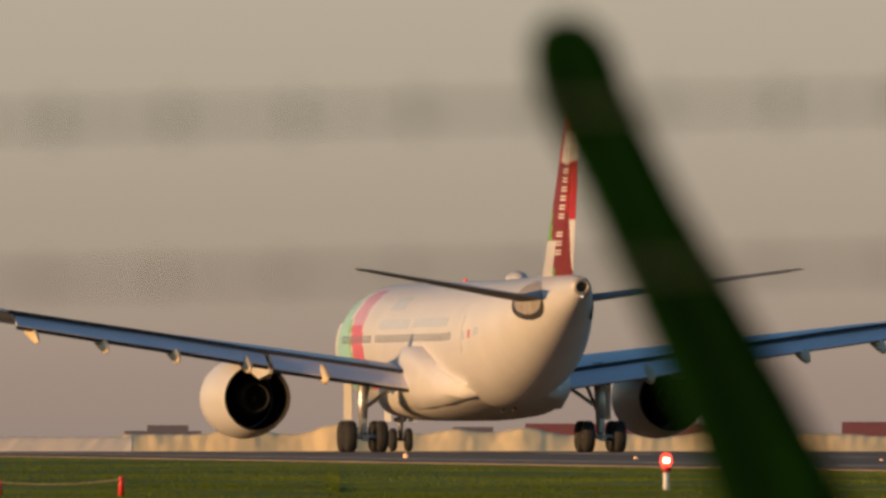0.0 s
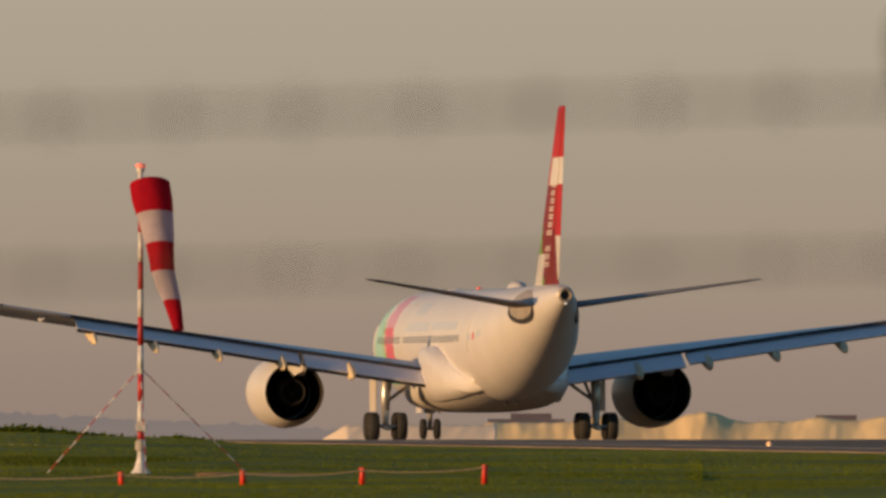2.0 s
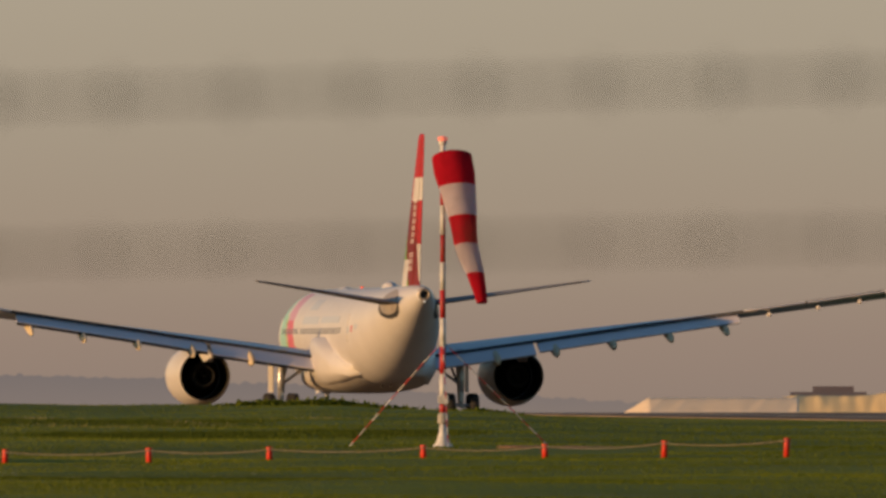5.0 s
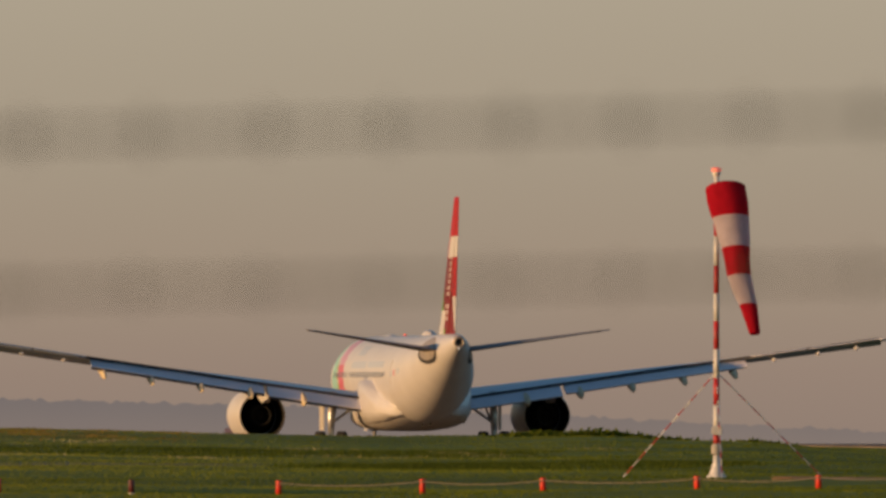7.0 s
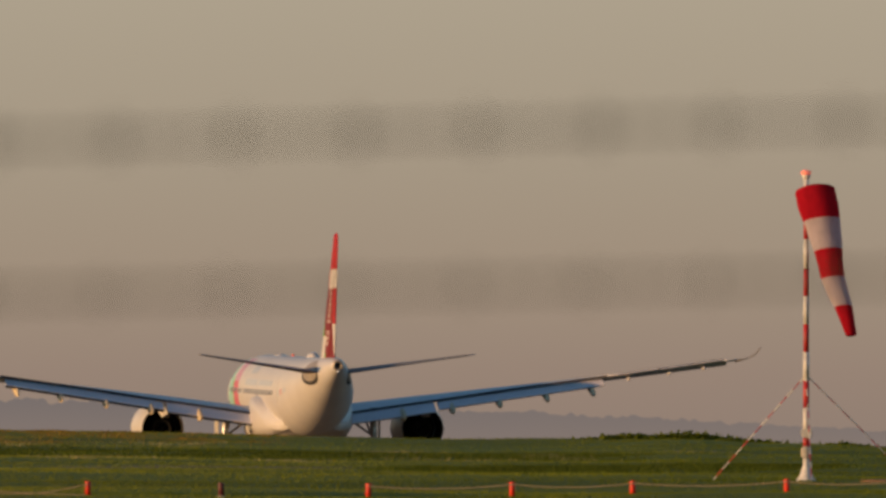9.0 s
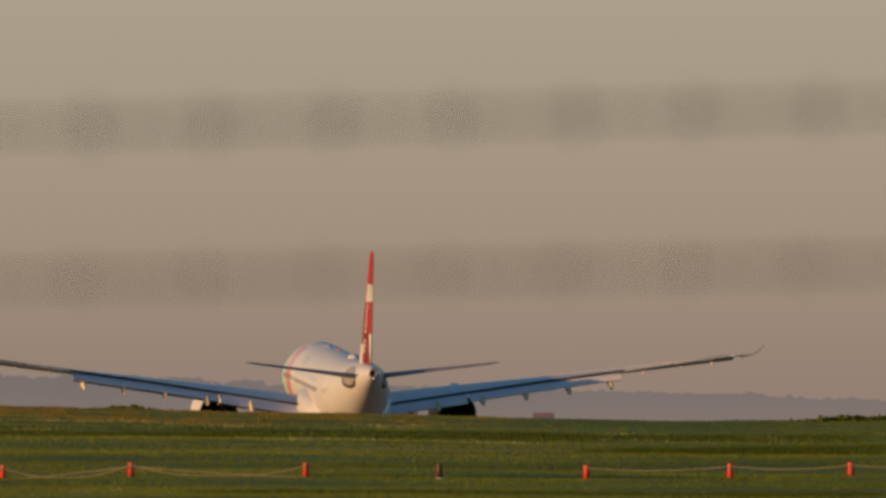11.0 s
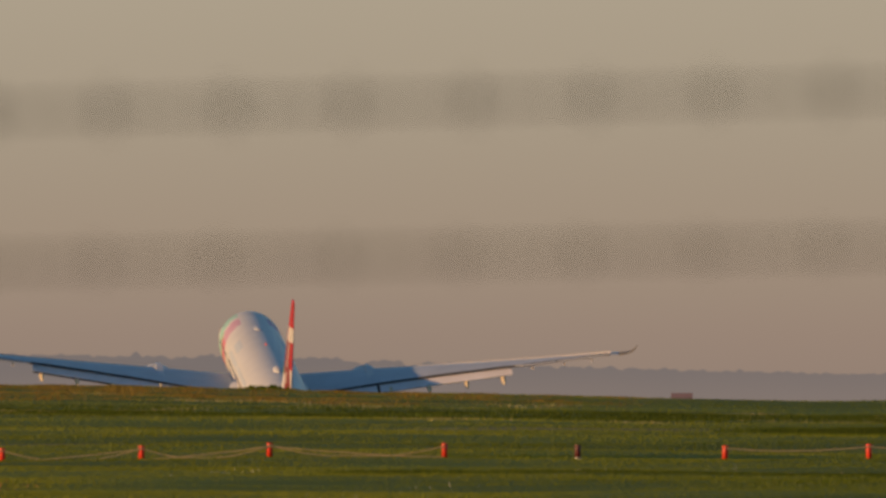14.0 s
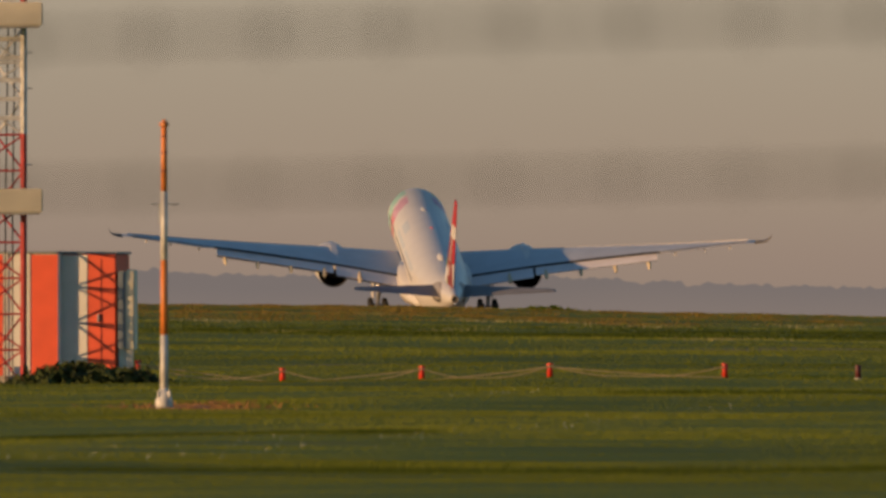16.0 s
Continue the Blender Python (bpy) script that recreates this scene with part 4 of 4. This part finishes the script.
# ---- station hut, mast and lattice tower ----
def build_station():
    d = 400.0
    g = lambda x, p: Matrix.Translation(p) @ pose(0, 0, 0, 0, 0, x)
    # hut with painted bands, its near right corner at panorama place -2841, and a second hut set back beside it
    c = at(-2841, d)
    c.z = down(160, d)
    h = 2.50
    hut = thing("equipment_hut", "equipment hut painted in red and white vertical bands", "hut", g(-10, c))
    part("body", box(-3.2, 0, 0, 1.6, -0.3, h, 0.02), HUTWHITE, hut, "white painted body")
    part("roof", box(-3.27, 0.04, -0.05, 1.65, h, h + 0.05, 0.015), GREYBOX, hut)
    for x0, x1 in ((-0.60, -0.05), (-1.72, -1.2), (-2.85, -2.3)):
        part("red_panel", box(x0, x1, -0.018, 0.02, 0.02, h - 0.02), HUTRED, hut, "red painted panel")
    for x in (-0.66, -0.02, -1.12, -1.8):
        part("corner_trim", box(x - 0.03, x + 0.03, -0.03, 0.03, 0.0, h), HUTWHITE, hut)
    part("plinth", box(-3.3, 0.06, -0.08, 1.7, -0.4, 0.03), CONCRETE, hut)
    c2 = at(-2841, d + 0.13)
    c2.z = c.z + 0.12
    cab = thing("equipment_cabinet", "tall red and white painted equipment cabinet beside a hut", "cabinet", g(-10, c2))
    h2 = h - 0.13
    part("body", box(0.02, 1.15, 0, 1.2, -0.3, h2, 0.02), HUTRED, cab, "red painted body")
    part("white_panel", box(0.022, 0.56, -0.018, 0.02, 0.02, h2 - 0.02), HUTWHITE, cab)
    part("door_seam", box(0.84, 0.855, -0.012, 0.02, 0.1, h2 - 0.1), DARKRED, cab)
    part("roof", box(0.02, 1.19, -0.04, 1.24, h2, h2 + 0.05, 0.01), GREYBOX, cab)
    part("door_handle", box(0.78, 0.81, -0.06, 0.0, 1.0, 1.16), METAL, cab)
    part("plinth", box(0.03, 1.2, -0.04, 1.25, -0.45, 0.0), CONCRETE, cab)
    c3 = at(-2741, d - 0.22)
    c3.z = c.z
    air = thing("cooling_unit", "grey and beige cooling unit on the side of a cabinet", "cooling unit", g(-2, c3))
    part("casing", box(0.02, 0.18, 0, 0.7, 0.58, 2.15, 0.02), GREYBOX, air, "dark grey casing")
    part("cover", box(0.18, 0.36, -0.05, 0.65, 0.55, 2.18, 0.03), BEIGE, air, "beige cover")
    for i in range(8):
        part("louvre", box(0.2, 0.34, -0.075, -0.05, 0.75 + i * 0.16, 0.83 + i * 0.16), BEIGE, air)
    part("bracket", box(0.02, 0.3, 0.2, 0.4, -0.3, 0.6), METAL, air)

    # banded pole
    d2 = 300.0
    p = at(-2657.5, d2)
    p.z = down(207, d2)
    pole = thing("banded_pole", "slim white and orange banded pole on a white flared foot", "pole", Matrix.Translation(p) @ Matrix.Diagonal((1, 1, 0.977, 1)))
    zs = [(0.22, 1.07, POLEWHITE), (1.07, 2.23, POLEORANGE), (2.23, 3.3, POLEWHITE), (3.3, 4.37, POLEORANGE)]
    for z0, z1, m in zs:
        part("pole_section", loft([ring_z(z0, 0.062 - 0.004 * z0, n=16), ring_z(z1, 0.062 - 0.004 * z1, n=16)]), m, pole, "", True)
    part("tip", loft([ring_z(z, r, n=16) for z, r in ((4.37, 0.046), (4.40, 0.035), (4.42, 0.01))]), POLEORANGE, pole)
    part("foot", loft([ring_z(z, r, n=16) for z, r in ((-0.12, 0.14), (0.06, 0.13), (0.12, 0.10), (0.24, 0.064))]), POLEWHITE, pole, "", True)
    for a in range(4):
        part("fin_plate", box(0.05, 0.13, -0.01, 0.01, 0.0, 0.2, m=pose(0, 0, 0, 0, 0, 45 + 90 * a)), POLEWHITE, pole)
    for z in (3.62, 3.9, 4.15):
        part("band_clip", loft([ring_z(zz, 0.054, n=14) for zz in (z - 0.008, z + 0.008)]), DARKRED, pole)
    part("top_flange", loft([ring_z(zz, rr, n=14) for zz, rr in ((4.30, 0.05), (4.32, 0.075), (4.36, 0.075), (4.37, 0.05))]), POLEORANGE, pole)
    part("small_arm", tube([(-0.2, 0, 3.10), (0.24, 0, 3.10)], 0.012, 6), METAL, pole)
    part("small_arm", tube([(-0.06, 0, 3.1), (-0.07, 0, 2.8)], 0.014, 6), METAL, pole)
    soil_patch(p.x + 0.2, p.y - 1.5, 0.6, 5, "patch of bare reddish soil around a pole")

    # lattice tower with two drum antennas
    d3 = 398.55
    q = at(-2906, d3)
    q.z = down(175, d3)
    tower = thing("lattice_tower", "red and white steel lattice tower carrying beige antenna boxes", "tower", g(6, q) @ Matrix.Scale(1.1, 4))
    w, top = 0.95, 9.2
    legs = [(0, 0), (-w, 0), (-w / 2, 0.82)]
    edges = [0.0, 2.0, 4.62, 7.0, top]
    for lx, ly in legs:
        for i, (z0, z1) in enumerate(zip(edges, edges[1:])):
            part("leg", tube([(lx, ly, z0 - (0.3 if i == 0 else 0)), (lx, ly, z1)], 0.06, 8), POLERED if i in (0, 1, 3) else POLEWHITE, tower)
    n = 14
    for i in range(n):
        z0, z1 = i * top / n, (i + 1) * top / n
        m = POLEWHITE if 4.62 < (z0 + z1) / 2 < 7 else POLERED
        for (ax0, ay0), (bx0, by0) in ((legs[0], legs[1]), (legs[1], legs[2]), (legs[2], legs[0])):
            part("crossbar", tube([(ax0, ay0, z1), (bx0, by0, z1)], 0.022, 6), m, tower)
            part("diagonal", tube([(ax0, ay0, z0 if i % 2 else z1), (bx0, by0, z1 if i % 2 else z0)], 0.02, 6), m, tower)
    for z in (3.38, 6.80):
        part("antenna_box", box(-1.3, 0.325, -0.6, -0.12, z - 0.21, z + 0.225, 0.025), BEIGE, tower, "beige box-shaped antenna")
        part("antenna_lip", box(-1.27, 0.27, -0.58, -0.14, z - 0.25, z - 0.208), CONCRETE, tower)
        for x in (0.0, -0.95):
            part("antenna_clamp", box(x - 0.04, x + 0.04, -0.14, 0.05, z - 0.06, z + 0.06), METAL, tower)
    for z in (4.9, 5.25, 5.6, 6.0, 6.35):
        part("wide_crossbar", box(-w, 0.0, -0.03, 0.03, z - 0.045, z + 0.045), POLEWHITE, tower)
    for x in (-0.2, -0.33):
        part("cable", tube([(x, 0.1, 0), (x, 0.1, 3.3), (x + 0.05, 0.12, 6.6)], 0.014, 6), RUBBER, tower)
    for z in (4.05, 5.45, 6.1):
        part("step_peg", tube([(0, 0, z), (0.16, -0.02, z)], 0.014, 6), METAL, tower)


build_station()


# ---- fence wires near the viewer ----
def build_fence():
    d = 20.0
    for x in (-2.6, 2.6):
        post = thing("fence_post", "grey steel fence post carrying barbed wire", "fence post", Matrix.Translation((x, d, ground_z(x, d))), "fence posts")
        part("upright", tube([(0, 0, -0.3), (0, 0, 2.35)], 0.03, 12), FPOST, post)
        part("cap", loft([ring_z(z, r, n=12) for z, r in ((2.35, 0.034), (2.38, 0.03), (2.4, 0.01))]), FPOST, post)
    for b0, slope, r in ((-510, -0.024, 0.0026), (-229, -0.019, 0.0026)):
        wire = thing("barbed_wire", "strand of twisted barbed wire with short barbs", "barbed wire", group="strands of barbed wire")
        zx = lambda x: down(b0 + slope * (x / d * F - 716), d)
        for ph in (0, math.pi):
            pts = [(x, d + 0.0028 * math.cos(x * 90 + ph), zx(x) + 0.0028 * math.sin(x * 90 + ph)) for x in np.linspace(-2.6, 2.6, 400)]
            part("strand", tube(pts, r, 6), WIRE, wire)
        x = -1.7 + (0.082 if b0 < -400 else 0.07)
        while x < 1.7:
            bm = bmesh.new()
            for k in range(3 if b0 < -400 else 1):
                loft([[(x + (k - 1 if b0 < -400 else 0) * 0.004 + 0.003 * math.cos(t), d + s * math.cos(t), zx(x) + s * math.sin(t)) for t in np.linspace(0, 2 * math.pi, 8, endpoint=False)] for s in (0.0065, 0.0085)], bm=bm)
            for e in (35, 140, 215, 320):
                v = Vector((math.sin(radians(e)) * 0.35, math.cos(radians(e * 3)) * 0.4, math.cos(radians(e)))).normalized()
                tube([(x, d, zx(x)), Vector((x, d, zx(x))) + v * (0.021 if b0 < -400 else 0.016)], [0.0028, 0.001], 5, bm=bm)
            part("barb", bm, WIRE, wire)
            x += 0.1225


build_fence()


# ---- reed with one tall leaf near the viewer ----
def build_reed():
    d = 27.0
    k = d / F
    root = at(1470, d)
    root.z = ground_z(root.x, root.y)
    ob = thing("agave", "dark green agave with one long stiff leaning leaf", "plant", Matrix.Translation(root))

    def leaf(pts, label=""):
        rows = []
        for x, y, z, w in pts:
            rows.append([(x - w, y, z), (x - w * 0.5, y + w * 0.28, z), (x, y + w * 0.36, z), (x + w * 0.5, y + w * 0.28, z), (x + w, y, z),
                         (x + w * 0.5, y + w * 0.13, z), (x, y + w * 0.2, z), (x - w * 0.5, y + w * 0.13, z)])
        part("leaf", loft(rows), LEAF, ob, label, True)
    # axis of the tall leaf, tip at panorama place 1000
    up = lambda a, b: ((a - 1470) * k, 0.0, down(b, d) - root.z)
    pts = []
    for a, b, w in ((1480, 2250, 40), (1475, 1500, 62), (1465, 800, 100), (1450, 330, 104), (1384, 157, 98), (1303, -19, 90), (1212, -200, 80), (1122, -372, 70), (1062, -490, 70), (1028, -570, 68), (1013, -630, 64), (1006, -668, 52), (1001, -697, 22)):
        x, y, z = up(a, b)
        pts.append((x, y, max(z, -0.1), 1.22 * w * k))
    leaf(pts, "long stiff dark green leaf")
    for i in range(11):
        t = i * 2.4
        r, h = 0.55 + 0.25 * ((i * 7) % 5) / 5, 0.75 + 0.3 * ((i * 3) % 4) / 4
        leaf([(r * u * math.cos(t), r * u * math.sin(t), h * (1 - (1 - u) ** 1.6), 0.07 * (1 - u ** 2.2) + 0.004) for u in np.linspace(0, 1, 8)])


build_reed()


# ---- grass tufts and bushes ----
def build_tufts():
    rng = np.random.default_rng(5)
    n = 1500000
    u = rng.uniform(0, 1, n) ** 0.80
    d = 1.0 / (1 / 150.0 - u * (1 / 150.0 - 1 / 850.0))
    t = rng.uniform(-0.075, 0.072, n)
    x, y = d * np.sin(t), d * np.cos(t)
    lat = (x - RUN_0.x) * RUN_D.y - (y - RUN_0.y) * RUN_D.x
    thick = np.sin(x * 0.21 + 2 * np.sin(y * 0.043)) + np.sin(y * 0.13 + 1.5 * np.sin(x * 0.11)) + rng.normal(0, 0.8, n)
    bare = at(-2657.5, 300.0)
    patch = ((x - bare.x - 0.3) / 1.0) ** 2 + ((y - bare.y + 4) / 11) ** 2 + rng.normal(0, 0.35, n)
    worn = ((x - WORN.x) / 1.8) ** 2 + ((y - WORN.y + 9) / 22) ** 2 + rng.normal(0, 0.35, n)
    keep = (np.abs(lat) > 31) & ((worn > 1) | (rng.random(n) < 0.12)) & (thick > -2.5) & ((patch > 1) | (rng.random(n) < 0.25))
    x, y, d, t = x[keep], y[keep], d[keep], t[keep]
    n = len(x)
    h = (0.018 + 0.030 * rng.random(n) ** 2) * np.clip(d / 400, 0.3, 1.2)
    h *= np.where((d > 790) & (d < 840) & (t < 0.012), 1.6, 1.0)
    w = (0.010 + 0.015 * rng.random(n)) * np.clip(d / 380, 0.4, 1.5)
    dry = rng.random(n) < np.clip((0.012 - t) / 0.045, 0.05, 0.95)
    for name, s, m, label in (("grass_tufts", ~dry, TUFT, "short uneven tufts of green grass"), ("dry_grass_tufts", dry, TUFTDRY, "short yellowing tufts of dry grass")):
        blades(name, x[s], y[s], h[s], w[s], rng, m, label, "grass")
    u, v = rng.normal(0, 0.5, 1800), rng.normal(0, 0.5, 1800)
    blades("soil_crumbs", bare.x + 0.3 + 1.2 * u, bare.y + 8 * v, rng.uniform(0.01, 0.035, 1800), rng.uniform(0.02, 0.05, 1800), rng, EARTH, "loose crumbs of bare reddish soil", "soil")


build_tufts()


def build_shadow_streaks():
    """Long shadow bands across the field, put in as darker, denser grass."""
    rng = np.random.default_rng(21)
    xs, ys = [], []
    for d0, deep, a0, a1, n in ((605, 30, -2750, -650, 52000), (239, 4.5, -3000, -2150, 34000), (195, 2.6, -2950, -1250, 42000), (330, 5, -1900, -500, 20000), (520, 12, -1200, -300, 26000)):
        a, v = rng.uniform(a0, a1, n), rng.normal(0, 0.55, n)
        t = (a + 716) / F
        d = d0 + deep * v
        x, y = d * np.sin(t), d * np.cos(t)
        ragged = np.sin(a * 0.013) + 0.7 * np.sin(a * 0.041 + 2 * v) + 0.5 * np.sin(a * 0.11 + v)
        ends = np.minimum(a - a0, a1 - a) / 150
        keep = (rng.normal(0, 0.5, n) + 0.9 - 1.1 * np.abs(v) + 0.35 * ragged > 0) & (rng.random(n) < ends)
        xs.append(x[keep])
        ys.append(y[keep])
    x, y = np.concatenate(xs), np.concatenate(ys)
    d = np.hypot(x, y)
    k = np.clip(d / 400, 0.45, 1.3)
    blades("shadow_grass_streaks", x, y, rng.uniform(0.03, 0.06, len(x)) * k, rng.uniform(0.012, 0.03, len(x)) * k, rng, SHADOWBAND, "long shadow streaks put in as darker grass", "grass")


build_shadow_streaks()


def build_weeds():
    rng = np.random.default_rng(8)
    n = 140000
    a = rng.uniform(-3300, -1250, n)
    d = 835 - 150 * rng.random(n) ** 2.2
    keep = rng.random(n) < np.clip((-1250 - a) / 800, 0, 1) * (0.6 + 0.4 * np.sin(a * 0.011 + d * 0.05))
    a, d = a[keep], d[keep]
    t = (a + 716) / F
    blades("dry_weeds", d * np.sin(t), d * np.cos(t), rng.uniform(0.03, 0.075, len(a)) * (1 + 0.4 * np.sin(a * 0.05)), rng.uniform(0.02, 0.05, len(a)), rng, DRYWEED, "dry reddish-brown weeds along the crest of the grass", "weeds")
    # pale straw lying in thin streaks across the slope
    xs, ys = [], []
    spots = [(-974, 585, 2.4), (-1120, 640, 1.5), (-840, 600, 1.2), (-1650, 560, 1.6), (-1800, 640, 2.2), (-1900, 590, 1.4), (-2010, 690, 2.5), (-2180, 620, 1.6), (-1500, 690, 1.6), (-1330, 560, 1.2), (-2300, 740, 2.0), (-2420, 600, 1.2), (-2560, 660, 1.8), (-600, 640, 1.4)]
    for a, d, w in spots:
        p = at(a, d)
        k = int(170 * w)
        xs.append(p.x + w * rng.normal(0, 0.6, k))
        ys.append(p.y + rng.normal(0, 3.0, k) + 4 * np.sin(xs[-1] * 1.7))
    x, y = np.concatenate(xs), np.concatenate(ys)
    blades("straw_streaks", x, y, rng.uniform(0.03, 0.09, len(x)), rng.uniform(0.01, 0.025, len(x)), rng, STRAW, "pale dry straw in thin streaks on the grass", "straw")
    xs, ys = [], []
    for a, d, w in ((-1420, 330, 0.5), (-1180, 360, 0.4), (-1010, 345, 0.7), (-1900, 250, 0.6), (-2200, 235, 0.8), (-2480, 225, 0.5), (-1700, 300, 0.6), (-2780, 215, 0.5), (-760, 350, 0.4), (-2050, 330, 0.5)):
        p = at(a, d)
        xs.append(p.x + w * rng.normal(0, 0.6, 26))
        ys.append(p.y + rng.normal(0, 6.0, 26))
    x, y = np.concatenate(xs), np.concatenate(ys)
    blades("white_flowers", x, y, rng.uniform(0.035, 0.05, len(x)), rng.uniform(0.004, 0.009, len(x)), rng, PETAL, "small white flowers scattered in the grass", "flowers")


build_weeds()


def bush(a, d, w, h, label, seed, mat=BUSH):
    rng = np.random.default_rng(seed)
    p = at(a, d)
    p.z = ground_z(p.x, p.y)
    ob = thing("bush", label, "bush", Matrix.Translation(p))
    bm = bmesh.new()
    n = int(300 + 220 * w)
    for _ in range(n):
        x, y = rng.normal(0, w * 0.42), rng.normal(0, 0.5)
        hh = h * max(0.12, 1 - (x / w) ** 2) * rng.uniform(0.1, 1.0)
        s = rng.uniform(0.03, 0.08) * (1 + h)
        q = Vector((x, y, hh))
        e = [q + Vector(rng.normal(0, s, 3)) for _ in range(4)]
        bm.faces.new([bm.verts.new(v) for v in e])
    part("foliage", bm, mat, ob)
    part("stems", tube([(0, 0, -0.1), (0.05, 0, h * 0.5)], [0.04, 0.01], 6), mat, ob)


bush(-2822, 397.6, 1.3, 0.42, "dark low weeds at the foot of a hut", 3)
bush(-2735, 397, 1.1, 0.32, "dark low weeds beside a cabinet", 4)
for i, (a, w, h) in enumerate(((-700, 2.0, 0.16), (-610, 2.2, 0.22), (-520, 2.0, 0.14), (-330, 1.6, 0.2), (-1990, 1.6, 0.12))):
    bush(a, 815, w, h, "low green shrub on the crest of the grass", 10 + i, TUFT)


# ---- what moves ----
def motions():
    rows = []
    for t, p, pitch, head, bank in (
    (0, (39.21, 880.48, -0.10), -0.03, 5.84, 0.0),
    (1.5, (29.92, 967.80, -0.27), -0.01, 5.62, 0.0),
    (2.5, (23.21, 1025.69, -0.43), 0.00, 5.48, 0.0),
    (3.5, (16.48, 1083.68, -0.62), 0.01, 5.34, 0.0),
    (4.5, (9.70, 1142.01, -0.84), 0.03, 5.56, 0.0),
    (5.8, (0.78, 1218.74, -1.13), 0.04, 5.84, 0.0),
    (7, (-8.14, 1290.86, -1.53), 0.06, 6.10, 0.0),
    (8, (-15.73, 1352.27, -1.87), 0.07, 6.32, 0.0),
    (9, (-23.42, 1415.14, -2.38), 0.48, 6.19, 0.0),
    (10.3, (-33.73, 1499.45, -2.95), 1.17, 6.01, 0.0),
    (11, (-39.21, 1546.26, -3.15), 2.19, 5.92, 0.0),
    (11.5, (-43.17, 1580.35, -3.47), 2.94, 5.85, 0.0),
    (12, (-47.21, 1615.02, -3.94), 3.83, 5.79, 0.0),
    (12.5, (-51.18, 1650.32, -4.10), 5.02, 5.86, 0.1),
    (13, (-55.22, 1686.26, -4.26), 6.41, 5.93, 0.2),
    (13.5, (-59.35, 1722.88, -4.24), 7.61, 5.99, 0.3),
    (14, (-63.56, 1760.19, -4.26), 8.45, 6.06, 0.4),
    (14.5, (-67.64, 1798.27, -3.77), 9.1, 6.13, 0.5),
    (15, (-71.81, 1837.12, -3.28), 9.75, 6.20, 0.6),
    (15.5, (-76.08, 1876.76, -2.3), 10.15, 6.27, 0.6),
    (16, (-80.45, 1917.23, -0.55), 10.8, 6.34, 0.6),
    ):
        rows.append((t, Matrix.Translation(p) @ pose(0, 0, 0, 0, 0, head) @ pose(0, 0, 1, pitch, bank, 0) @ pose(0, 0, -1)))
    walk(PLANE, rows)
    for sx, wing in zip((-1, 1), WINGS):
        flex = ((0, 0.0), (9.5, 0.0), (11, 0.3), (12.5, 0.8), (14.5, 1.9), (15, 2.0), (15.5, 1.9), (16, 1.6))
        walk(wing, [(t, pose(sx * 2.8, 0, 3.2 + 0.14 * e, -0.9 * e, -sx * e, 0)) for t, e in flex])
    # the engines rise with the bending wings
    for engine in ENGINES:
        walk(engine, [(t, pose(0, 0, z)) for t, z in ((0, 0.0), (9.5, 0.0), (11, 0.28), (12.5, 0.48), (14.5, 0.72), (16, 0.70))])
    hoop = SOCK_BASE + Vector((0.26, -0.1, 6.44))
    sway = ((0, 0.5), (1.5, 0.3), (2.5, -0.3), (3, 0.3), (3.5, 2.0), (5, 0.6), (6, 0.2), (6.5, -0.4), (7, 0.2), (7.5, 2.8), (8, 4.0), (10, 1.0), (12, -0.4), (14, 0.5), (16, 0))
    walk(SOCK, [(t, Matrix.Translation(hoop) @ pose(0, 0, 0, 0.5 * e, -e, 0)) for t, e in sway])


motions()
